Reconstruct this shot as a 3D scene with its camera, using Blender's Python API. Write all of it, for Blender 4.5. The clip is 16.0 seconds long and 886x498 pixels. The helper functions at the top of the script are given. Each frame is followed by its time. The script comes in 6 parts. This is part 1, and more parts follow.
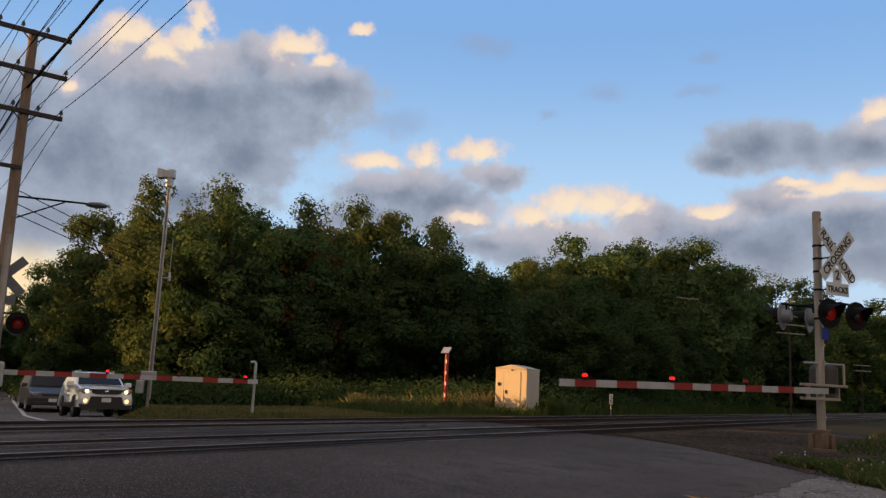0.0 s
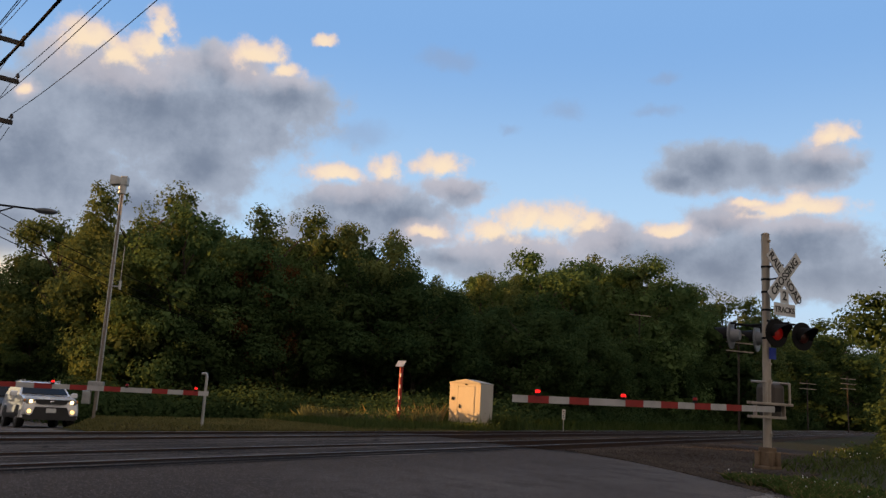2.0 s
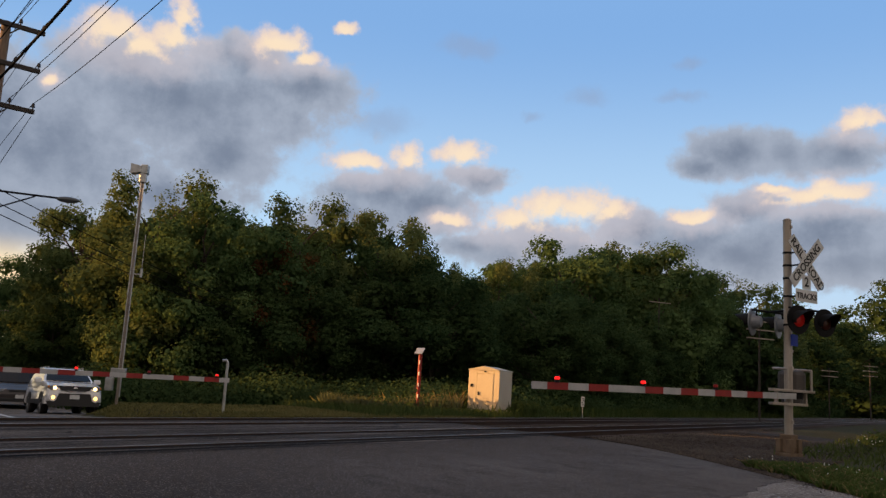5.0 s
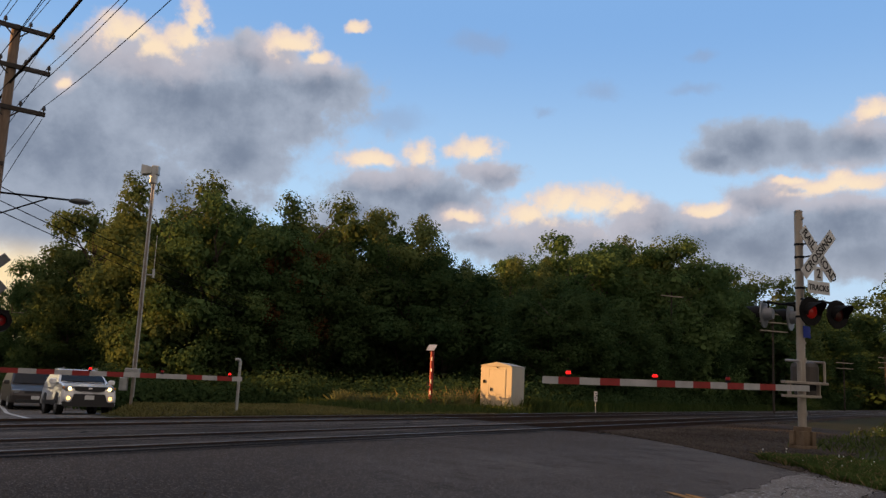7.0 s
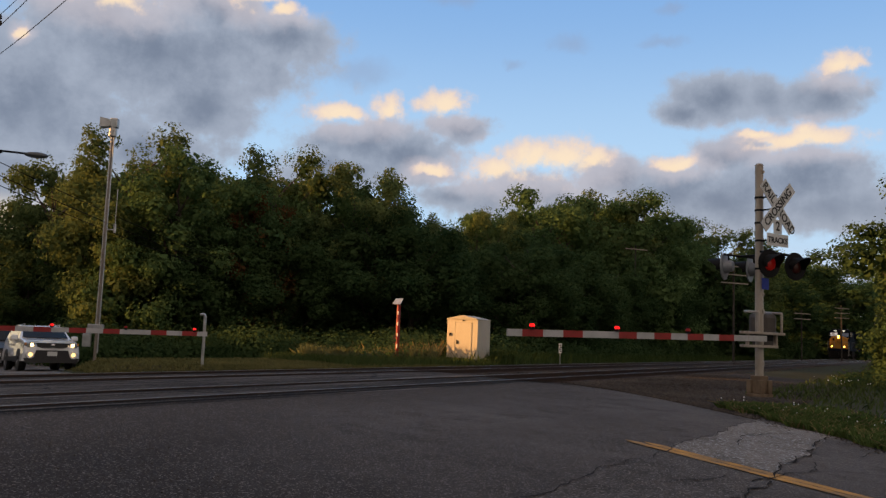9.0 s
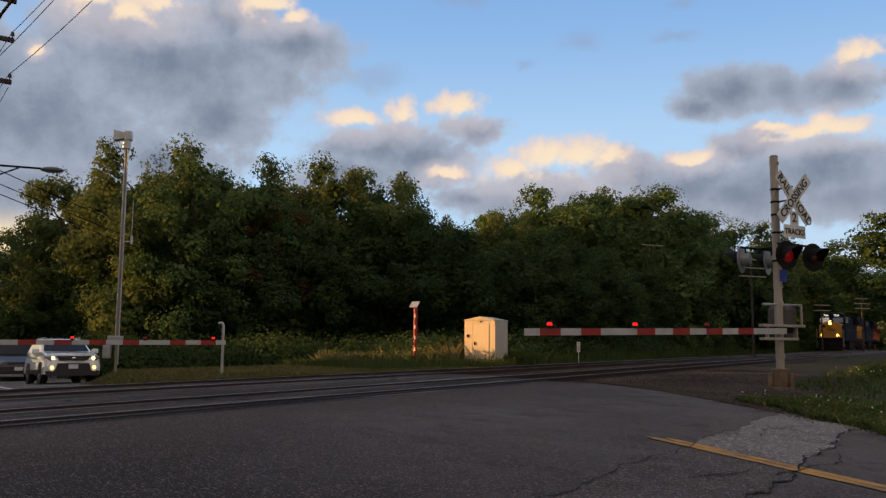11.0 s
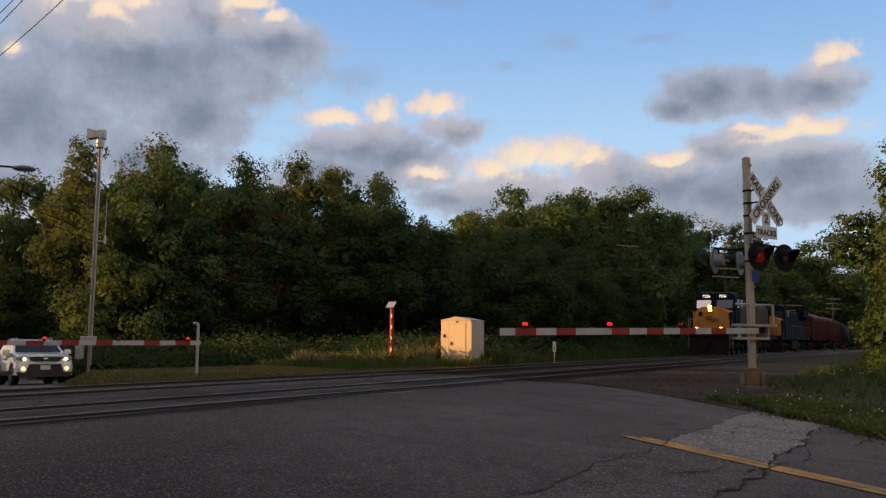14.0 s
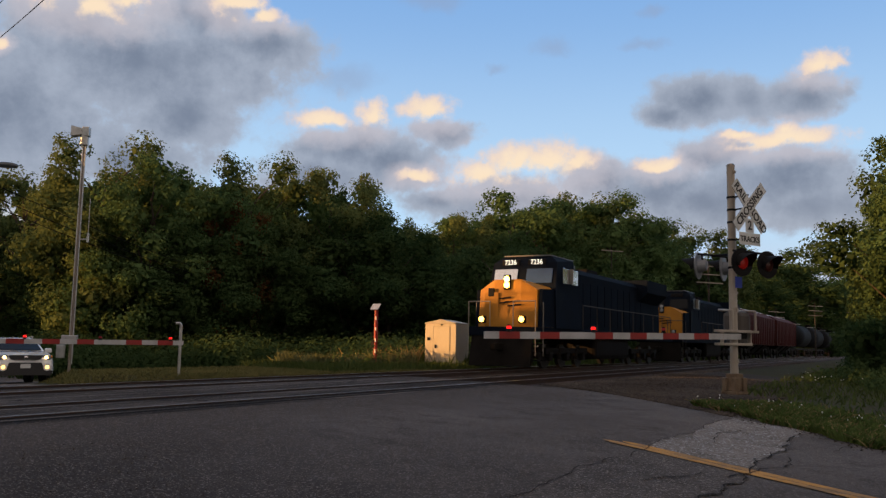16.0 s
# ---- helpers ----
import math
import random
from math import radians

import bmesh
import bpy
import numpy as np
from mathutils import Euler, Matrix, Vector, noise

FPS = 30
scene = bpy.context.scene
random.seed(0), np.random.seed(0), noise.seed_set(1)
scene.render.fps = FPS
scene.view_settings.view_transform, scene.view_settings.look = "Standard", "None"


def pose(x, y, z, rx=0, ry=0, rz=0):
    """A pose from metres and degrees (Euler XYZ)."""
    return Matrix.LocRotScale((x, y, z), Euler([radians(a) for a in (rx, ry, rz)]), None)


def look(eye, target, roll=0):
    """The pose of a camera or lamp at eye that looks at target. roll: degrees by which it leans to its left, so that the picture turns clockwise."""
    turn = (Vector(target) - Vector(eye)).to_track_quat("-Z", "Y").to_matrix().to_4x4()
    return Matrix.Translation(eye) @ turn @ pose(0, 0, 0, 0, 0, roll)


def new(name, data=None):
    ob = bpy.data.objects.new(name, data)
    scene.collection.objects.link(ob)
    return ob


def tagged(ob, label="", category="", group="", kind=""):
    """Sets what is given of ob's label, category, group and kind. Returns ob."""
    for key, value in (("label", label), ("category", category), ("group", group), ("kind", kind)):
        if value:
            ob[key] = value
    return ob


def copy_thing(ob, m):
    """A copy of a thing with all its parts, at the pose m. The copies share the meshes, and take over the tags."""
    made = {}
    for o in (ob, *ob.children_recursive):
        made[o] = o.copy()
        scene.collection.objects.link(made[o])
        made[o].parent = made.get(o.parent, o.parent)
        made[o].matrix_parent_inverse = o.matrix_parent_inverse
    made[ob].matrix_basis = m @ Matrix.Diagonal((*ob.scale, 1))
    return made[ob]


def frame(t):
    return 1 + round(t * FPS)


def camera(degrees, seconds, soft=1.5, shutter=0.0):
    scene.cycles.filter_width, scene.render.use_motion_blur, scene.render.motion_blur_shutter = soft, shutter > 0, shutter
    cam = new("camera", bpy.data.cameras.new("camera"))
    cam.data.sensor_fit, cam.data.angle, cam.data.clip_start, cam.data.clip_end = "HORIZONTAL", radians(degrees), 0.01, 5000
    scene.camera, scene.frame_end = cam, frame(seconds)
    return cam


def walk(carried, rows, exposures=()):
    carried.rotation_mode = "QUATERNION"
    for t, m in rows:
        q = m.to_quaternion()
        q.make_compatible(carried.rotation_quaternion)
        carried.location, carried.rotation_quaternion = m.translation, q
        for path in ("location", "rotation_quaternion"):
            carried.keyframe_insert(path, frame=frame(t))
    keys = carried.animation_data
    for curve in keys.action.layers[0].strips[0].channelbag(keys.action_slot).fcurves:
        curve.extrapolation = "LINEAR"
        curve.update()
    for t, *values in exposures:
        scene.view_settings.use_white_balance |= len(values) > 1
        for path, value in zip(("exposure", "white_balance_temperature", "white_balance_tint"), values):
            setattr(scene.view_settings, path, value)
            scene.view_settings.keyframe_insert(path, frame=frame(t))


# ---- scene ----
cam = camera(55.43, 16.0, soft=1.4)
EYE = 1.5
PATH = [
    (0, -0.037, 0.021, 1.501, -0.79, 9.15, 2.70), (0.5, -0.042, 0.021, 1.501, -0.99, 9.22, 2.81),
    (1, -0.044, 0.007, 1.515, -1.76, 9.58, 3.10), (1.5, -0.032, 0.000, 1.523, -3.27, 10.43, 3.15),
    (2, -0.033, -0.003, 1.524, -3.72, 10.19, 3.32), (2.5, -0.044, 0.020, 1.506, -2.81, 9.78, 3.55),
    (3, -0.033, 0.010, 1.512, -2.65, 9.79, 3.90), (3.5, -0.035, 0.008, 1.520, -2.81, 9.62, 4.03),
    (4, -0.040, 0.013, 1.511, -2.82, 9.41, 3.77), (6.5, -0.021, 0.000, 1.515, -1.97, 9.20, 2.80),
    (7, -0.007, 0.000, 1.503, -1.74, 9.02, 2.70), (7.5, -0.014, 0.009, 1.500, -1.81, 8.48, 2.56),
    (8, -0.005, 0.001, 1.506, -2.37, 8.08, 1.93), (8.5, 0.026, 0.001, 1.499, -3.70, 6.65, 1.17),
    (9, 0.026, 0.003, 1.505, -4.15, 5.99, 2.21), (11.5, 0.027, 0.006, 1.492, -3.26, 6.28, 0.14),
    (12, 0.041, 0.010, 1.484, -4.27, 6.87, 0.32), (12.5, 0.033, -0.014, 1.485, -4.64, 6.98, 0.23),
    (13, 0.037, 0.002, 1.487, -4.04, 6.66, 0.13), (13.5, 0.038, -0.010, 1.486, -4.26, 6.38, 0.18),
    (14, 0.035, -0.030, 1.492, -4.71, 6.15, 0.51), (14.5, 0.042, -0.021, 1.486, -5.15, 5.80, 0.71),
    (15, 0.042, -0.006, 1.493, -5.44, 6.21, 0.85), (15.5, 0.036, -0.017, 1.495, -5.79, 6.48, 1.06),
    (16, 0.043, -0.023, 1.489, -5.70, 6.35, 1.12),
]
walk(cam, [(t, pose(x, y, z, 90 + p, 0, yaw) @ pose(0, 0, 0, 0, 0, r)) for t, x, y, z, yaw, p, r in PATH])

# ---- light ----
SUN_AZ, SUN_EL = -92.0, 8.0          # degrees to the right of +y, and above the horizon
world = bpy.data.worlds.new("dusk_sky")
scene.world = world
world.use_nodes = True
wn = world.node_tree.nodes
sky = wn.new("ShaderNodeTexSky")
sky.sky_type, sky.sun_disc = "NISHITA", False
sky.sun_elevation, sky.sun_rotation = radians(SUN_EL), radians(SUN_AZ)
wn["Background"].inputs["Strength"].default_value = 0.142
# broken evening cloud, lit warm, over the whole sky
wl = world.node_tree.links
wt, wz, wr, wm = wn.new("ShaderNodeTexCoord"), wn.new("ShaderNodeTexNoise"), wn.new("ShaderNodeMapRange"), wn.new("ShaderNodeMix")
wz.inputs["Scale"].default_value, wz.inputs["Detail"].default_value = 2.2, 6
wr.inputs["From Min"].default_value, wr.inputs["From Max"].default_value = 0.36, 0.58
wm.data_type = "RGBA"
wm.inputs["B"].default_value = (5.6, 4.5, 3.9, 1)
wl.new(wt.outputs["Generated"], wz.inputs["Vector"])
wl.new(wz.outputs["Fac"], wr.inputs["Value"])
wl.new(wr.outputs[0], wm.inputs["Factor"])
wl.new(sky.outputs[0], wm.inputs["A"])
wl.new(wm.outputs["Result"], wn["Background"].inputs["Color"])
sun = new("sun", bpy.data.lights.new("sun", "SUN"))
sun.data.energy, sun.data.angle, sun.data.color = 8.0, radians(0.5), (1.0, 0.50, 0.17)
sa, se = radians(SUN_AZ), radians(SUN_EL)
sun.matrix_world = look((0, 0, 60), (-math.sin(sa) * math.cos(se), -math.cos(sa) * math.cos(se), 60 - math.sin(se)))
scene.view_settings.exposure = 0.0

# ---- plan ----
# s runs along the railway, away from the crossing; w runs across it, away from the camera
TRACK_AZ, ROAD_AZ = 35.0, -27.0
U = Vector((math.sin(radians(TRACK_AZ)), math.cos(radians(TRACK_AZ)), 0))
N = Vector((-U.y, U.x, 0))
RU = Vector((math.sin(radians(ROAD_AZ)), math.cos(radians(ROAD_AZ)), 0))   # along the road, away from the camera
RP = Vector((RU.y, -RU.x, 0))                                              # across the road, to its other side
NEAR_W, FAR_W = 10.15, 14.1
RAIL_Z = 0.5


def polar(az, d, z=0.0):
    return Vector((d * math.sin(radians(az)), d * math.cos(radians(az)), z))


def st(s, w, z=0.0):
    return Vector((U.x * s + N.x * w, U.y * s + N.y * w, z))


def rd(a, p, z=0.0):
    return Vector((RU.x * a + RP.x * p, RU.y * a + RP.y * p, z))


PROFILE_W = [-4000, -60, -12, 0, 3.5, 7.0, 8.8, 15.6, 17.5, 20.5, 25.5, 32, 60, 4000]
PROFILE_Z = [-0.5, -0.40, -0.12, 0.02, 0.24, 0.33, 0.33, 0.33, 0.36, 0.30, -0.30, -0.56, -0.6, -0.6]


ROAD_Z = [-0.5, -0.40, -0.12, 0.02, 0.24, 0.42, 0.48, 0.45, 0.32, 0.11, -0.14, -0.44, -0.6, -0.6]     # the same, where the road runs down beyond the tracks


def far_edge(w):
    """The far road's edge towards the lawn, across the road, with its rounded corner at the crossing."""
    return 4.0 + 8.4 * max(0.0, (21.6 - w) / 5.6) ** 2 + 0.33 * max(0.0, min(3.0, w - 25.0))


def ground_z(x, y):
    w, across = N.x * x + N.y * y, RP.x * x + RP.y * y
    f = max(0.0, min(1.0, (across - 12.6) / 3.0))
    f = f * f * (3 - 2 * f)
    z = float(np.interp(w, PROFILE_W, ROAD_Z) * (1 - f) + np.interp(w, PROFILE_W, PROFILE_Z) * f)
    if 16.2 < w < 31.0:
        # the mown bank beside the far road
        rise = max(0.0, min(1.0, (across - far_edge(w) - 0.15) / 0.9)) * max(0.0, min(1.0, (18.0 - across) / 4.0))
        z += rise * max(0.0, float(np.interp(w, [16.2, 17.5, 20.5, 25.5, 28.0, 31.0], [0.33, 0.38, 0.36, 0.27, 0.0, -0.4])) - z)
    return z


def on_ground(v, up=0.0):
    return Vector((v.x, v.y, ground_z(v.x, v.y) + up))


# ---- materials ----
def mat(name, color, rough=0.6, metal=0.0, scale=3.0, amount=0.25, fine=40.0, fine_amount=0.12, bump=0.0, dark=None, emit=0.0, coat=0.0, coords="Object", streak=1.0, spec=0.5):
    """A surface whose colour varies at two scales, with optional relief."""
    m = bpy.data.materials.new(name)
    m.use_nodes = True
    n, l = m.node_tree.nodes, m.node_tree.links
    b = n["Principled BSDF"]
    tc = n.new("ShaderNodeTexCoord")
    mp = n.new("ShaderNodeMapping")
    mp.inputs["Scale"].default_value = (1, 1, streak)
    l.new(tc.outputs[coords], mp.inputs["Vector"])
    big, small = n.new("ShaderNodeTexNoise"), n.new("ShaderNodeTexNoise")
    for tex, s, det in ((big, scale, 6), (small, fine, 3)):
        tex.inputs["Scale"].default_value, tex.inputs["Detail"].default_value = s, det
        l.new(mp.outputs[0], tex.inputs["Vector"])
    ramp = n.new("ShaderNodeMapRange")
    ramp.inputs["From Min"].default_value, ramp.inputs["From Max"].default_value = 0.38, 0.66
    l.new(big.outputs["Fac"], ramp.inputs["Value"])
    mul = n.new("ShaderNodeMath")
    mul.operation, mul.inputs[1].default_value = "MULTIPLY", amount
    l.new(ramp.outputs[0], mul.inputs[0])
    mix = n.new("ShaderNodeMix")
    mix.data_type = "RGBA"
    d = dark or tuple(c * 0.35 for c in color)
    mix.inputs["A"].default_value, mix.inputs["B"].default_value = (*color, 1), (*d, 1)
    l.new(mul.outputs[0], mix.inputs["Factor"])
    mix2 = n.new("ShaderNodeMix")
    mix2.data_type, mix2.blend_type = "RGBA", "OVERLAY"
    mix2.inputs["Factor"].default_value = fine_amount
    l.new(mix.outputs["Result"], mix2.inputs["A"])
    l.new(small.outputs["Fac"], mix2.inputs["B"])
    l.new(mix2.outputs["Result"], b.inputs["Base Color"])
    b.inputs["Roughness"].default_value, b.inputs["Metallic"].default_value = rough, metal
    b.inputs["Coat Weight"].default_value, b.inputs["Specular IOR Level"].default_value = coat, spec
    if bump:
        bp = n.new("ShaderNodeBump")
        bp.inputs["Strength"].default_value, bp.inputs["Distance"].default_value = bump, 0.02
        l.new(small.outputs["Fac"], bp.inputs["Height"])
        l.new(bp.outputs[0], b.inputs["Normal"])
    if emit:
        b.inputs["Emission Color"].default_value, b.inputs["Emission Strength"].default_value = (*color, 1), emit
    return m


def leaf_mat(name, a, b_, translucent=0.35):
    m = bpy.data.materials.new(name)
    m.use_nodes = True
    n, l = m.node_tree.nodes, m.node_tree.links
    n.remove(n["Principled BSDF"])
    geo, info = n.new("ShaderNodeNewGeometry"), n.new("ShaderNodeObjectInfo")
    tc, tex = n.new("ShaderNodeTexCoord"), n.new("ShaderNodeTexNoise")
    tex.inputs["Scale"].default_value = 0.35
    l.new(tc.outputs["Object"], tex.inputs["Vector"])
    add = n.new("ShaderNodeMath")
    add.operation = "ADD"
    l.new(geo.outputs["Random Per Island"], add.inputs[0])
    l.new(info.outputs["Random"], add.inputs[1])
    add2 = n.new("ShaderNodeMath")
    add2.operation = "MULTIPLY_ADD"
    add2.inputs[1].default_value = 0.35
    l.new(add.outputs[0], add2.inputs[0])
    l.new(tex.outputs["Fac"], add2.inputs[2])
    rng = n.new("ShaderNodeMapRange")
    rng.inputs["From Min"].default_value, rng.inputs["From Max"].default_value = 0.4, 1.25
    l.new(add2.outputs[0], rng.inputs["Value"])
    mix = n.new("ShaderNodeMix")
    mix.data_type = "RGBA"
    mix.inputs["A"].default_value, mix.inputs["B"].default_value = (*a, 1), (*b_, 1)
    l.new(rng.outputs[0], mix.inputs["Factor"])
    dif, tra, sh = n.new("ShaderNodeBsdfDiffuse"), n.new("ShaderNodeBsdfTranslucent"), n.new("ShaderNodeMixShader")
    l.new(mix.outputs["Result"], dif.inputs["Color"])
    l.new(mix.outputs["Result"], tra.inputs["Color"])
    sh.inputs[0].default_value = translucent
    l.new(dif.outputs[0], sh.inputs[1])
    l.new(tra.outputs[0], sh.inputs[2])
    l.new(sh.outputs[0], n["Material Output"].inputs["Surface"])
    return m


def glow_mat(name, color, strength):
    m = bpy.data.materials.new(name)
    m.use_nodes = True
    b = m.node_tree.nodes["Principled BSDF"]
    b.inputs["Base Color"].default_value = (*[c * 0.18 for c in color], 1)
    b.inputs["Emission Color"].default_value, b.inputs["Emission Strength"].default_value = (*color, 1), strength
    b.inputs["Roughness"].default_value = 0.3
    return m


def asphalt_mat(name, color, worn, tint=0.32, cracks=True, rough=0.95, streaks=False, apron=False, grain=46.0):
    """Weathered asphalt: broad patches, stones of the aggregate, streaks and dark cracks."""
    m = bpy.data.materials.new(name)
    m.use_nodes = True
    n, l = m.node_tree.nodes, m.node_tree.links
    b = n["Principled BSDF"]
    tc = n.new("ShaderNodeTexCoord")

    def noise_tex(scale, detail, rough_=0.55):
        k = n.new("ShaderNodeTexNoise")
        k.inputs["Scale"].default_value, k.inputs["Detail"].default_value, k.inputs["Roughness"].default_value = scale, detail, rough_
        l.new(tc.outputs["Object"], k.inputs["Vector"])
        return k.outputs["Fac"]

    def span(v, a, c):
        k = n.new("ShaderNodeMapRange")
        k.inputs["From Min"].default_value, k.inputs["From Max"].default_value = a, c
        l.new(v, k.inputs["Value"])
        return k.outputs[0]

    def blend(f, a, c, kind="MIX"):
        k = n.new("ShaderNodeMix")
        k.data_type, k.blend_type = "RGBA", kind
        if isinstance(f, float):
            k.inputs["Factor"].default_value = f
        else:
            l.new(f, k.inputs["Factor"])
        for nm, v in (("A", a), ("B", c)):
            if isinstance(v, tuple):
                k.inputs[nm].default_value = (*v, 1)
            else:
                l.new(v, k.inputs[nm])
        return k.outputs["Result"]

    broad = span(noise_tex(0.22, 5), 0.36, 0.64)
    col = blend(broad, color, worn)
    col = blend(span(noise_tex(1.7, 6, 0.65), 0.50, 0.72), col, tuple(c * 0.62 for c in color))
    if streaks:
        turn, pull, sn = n.new("ShaderNodeMapping"), n.new("ShaderNodeMapping"), n.new("ShaderNodeTexNoise")
        turn.inputs["Rotation"].default_value = (0, 0, radians(TRACK_AZ - 90))
        pull.inputs["Scale"].default_value = (0.12, 3.6, 1)
        sn.inputs["Scale"].default_value, sn.inputs["Detail"].default_value, sn.inputs["Roughness"].default_value = 1.6, 6, 0.6
        l.new(tc.outputs["Object"], turn.inputs["Vector"])
        l.new(turn.outputs[0], pull.inputs["Vector"])
        l.new(pull.outputs[0], sn.inputs["Vector"])
        col = blend(span(sn.outputs["Fac"], 0.42, 0.62), col, tuple(c * 0.25 for c in color))
        col = blend(span(sn.outputs["Fac"], 0.44, 0.30), col, tuple(c * 4.0 for c in color))
    if apron:
        # the older, coarser apron beside the road, worn smoothly into it
        dot = n.new("ShaderNodeVectorMath")
        dot.operation = "DOT_PRODUCT"
        dot.inputs[1].default_value = RP + 0.4 * N
        l.new(tc.outputs["Object"], dot.inputs[0])
        wob = n.new("ShaderNodeMath")
        wob.operation, wob.inputs[1].default_value = "MULTIPLY_ADD", 5.0
        l.new(noise_tex(0.5, 5), wob.inputs[0])
        l.new(dot.outputs["Value"], wob.inputs[2])
        col = blend(span(wob.outputs[0], 10.2, 6.2), col, tuple(c * 0.50 for c in color))
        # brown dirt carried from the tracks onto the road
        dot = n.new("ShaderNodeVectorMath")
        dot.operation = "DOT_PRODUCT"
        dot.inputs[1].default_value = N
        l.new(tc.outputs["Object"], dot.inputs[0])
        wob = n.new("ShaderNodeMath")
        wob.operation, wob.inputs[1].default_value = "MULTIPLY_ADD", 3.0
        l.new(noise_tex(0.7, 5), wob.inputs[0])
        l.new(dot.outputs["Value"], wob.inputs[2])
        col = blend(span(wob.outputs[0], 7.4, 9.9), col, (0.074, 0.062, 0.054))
    vor = n.new("ShaderNodeTexVoronoi")
    vor.inputs["Scale"].default_value = grain
    l.new(tc.outputs["Object"], vor.inputs["Vector"])
    sep = n.new("ShaderNodeSeparateColor")
    l.new(vor.outputs["Color"], sep.inputs[0])
    stone = span(sep.outputs[0], 0.80, 0.97)
    k = n.new("ShaderNodeMath")
    k.operation, k.inputs[1].default_value = "MULTIPLY", tint
    l.new(stone, k.inputs[0])
    col = blend(k.outputs[0], col, tuple(min(0.5, c * 4.5) for c in color))
    col = blend(span(sep.outputs[1], 0.75, 1.0), col, tuple(c * 0.65 for c in color))
    fine_ = noise_tex(60, 3)
    col = blend(0.55, col, blend(span(fine_, 0.3, 0.7), (0.2, 0.2, 0.2), (0.8, 0.8, 0.8)), "OVERLAY")
    height = fine_
    if cracks:
        wv = n.new("ShaderNodeTexVoronoi")
        wv.feature = "DISTANCE_TO_EDGE"
        wv.inputs["Scale"].default_value = 0.32
        wp = n.new("ShaderNodeTexNoise")
        wp.inputs["Scale"].default_value, wp.inputs["Detail"].default_value = 1.1, 6
        l.new(tc.outputs["Object"], wp.inputs["Vector"])
        va = n.new("ShaderNodeVectorMath")
        va.operation = "MULTIPLY_ADD"
        va.inputs[1].default_value = (1.6, 1.6, 0)
        l.new(wp.outputs["Color"], va.inputs[0])
        l.new(tc.outputs["Object"], va.inputs[2])
        l.new(va.outputs[0], wv.inputs["Vector"])
        line = span(wv.outputs["Distance"], 0.016, 0.004)
        gate = span(noise_tex(0.45, 2), 0.46, 0.60)
        k2 = n.new("ShaderNodeMath")
        k2.operation = "MULTIPLY"
        l.new(line, k2.inputs[0])
        l.new(gate, k2.inputs[1])
        col = blend(k2.outputs[0], col, (0.016, 0.015, 0.015))
    l.new(col, b.inputs["Base Color"])
    b.inputs["Roughness"].default_value = rough
    b.inputs["Specular IOR Level"].default_value = 0.06
    bp = n.new("ShaderNodeBump")
    bp.inputs["Strength"].default_value, bp.inputs["Distance"].default_value = 0.6, 0.02
    l.new(height, bp.inputs["Height"])
    l.new(bp.outputs[0], b.inputs["Normal"])
    return m


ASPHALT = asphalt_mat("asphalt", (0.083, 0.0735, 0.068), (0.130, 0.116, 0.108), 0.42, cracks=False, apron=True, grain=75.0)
ASPHALT_MID = asphalt_mat("aged_asphalt", (0.080, 0.071, 0.065), (0.115, 0.102, 0.094), 0.6, cracks=False, grain=60.0)
ASPHALT_OLD = asphalt_mat("worn_asphalt", (0.15, 0.133, 0.118), (0.225, 0.202, 0.182), 0.8, cracks=False, grain=38.0)
ASPHALT_FAR = asphalt_mat("grey_asphalt", (0.135, 0.122, 0.112), (0.19, 0.172, 0.158), 0.3)
CROSSING = asphalt_mat("crossing_asphalt", (0.069, 0.0595, 0.053), (0.125, 0.109, 0.098), 0.4, streaks=True)
TAR = mat("tar", (0.012, 0.0105, 0.0095), 0.95, scale=5, spec=0.05)
SEAM = mat("seam_dirt", (0.030, 0.0265, 0.024), 0.95, scale=5, spec=0.05)
GRAVEL = mat("ballast", (0.062, 0.054, 0.048), 0.95, scale=1.2, amount=0.5, fine=22, fine_amount=0.9, bump=1.0, spec=0.05)
SOIL = mat("verge_soil", (0.050, 0.052, 0.026), 0.95, scale=0.5, amount=0.6, fine=14, fine_amount=0.6, bump=0.8, dark=(0.045, 0.034, 0.022), spec=0.05)
YELLOW_LINE = mat("road_yellow", (0.50, 0.235, 0.025), 0.8, scale=3.5, amount=0.75, fine=60, fine_amount=0.5, dark=(0.13, 0.09, 0.04))
WHITE_LINE = mat("road_white", (0.62, 0.62, 0.60), 0.75, scale=4, amount=0.5, fine=60, fine_amount=0.5, dark=(0.2, 0.2, 0.2))
STEEL_RAIL = mat("rail_rust", (0.06, 0.035, 0.025), 0.7, 0.4, scale=4, amount=0.4, fine=40)
RAIL_TOP = mat("rail_polished", (0.42, 0.40, 0.38), 0.28, 1.0, scale=6, amount=0.2)
TIE = mat("tie_wood", (0.05, 0.04, 0.032), 0.9, scale=6, amount=0.5, fine=50, bump=0.6)
GALV = mat("galvanised", (0.50, 0.50, 0.49), 0.45, 0.75, scale=5, amount=0.35, fine=50)
MAST_PAINT = mat("mast_aluminium", (0.44, 0.39, 0.335), 0.45, 0.45, scale=2.2, amount=0.5, fine=30, streak=0.35, dark=(0.17, 0.12, 0.08))
RED = mat("gate_red", (0.30, 0.018, 0.015), 0.55, scale=4, amount=0.35, fine=40)
WHITE = mat("gate_white", (0.46, 0.46, 0.46), 0.5, scale=3, amount=0.3, fine=40)
SIGN_WHITE = mat("sign_white", (0.66, 0.67, 0.66), 0.45, scale=4, amount=0.25, fine=40)
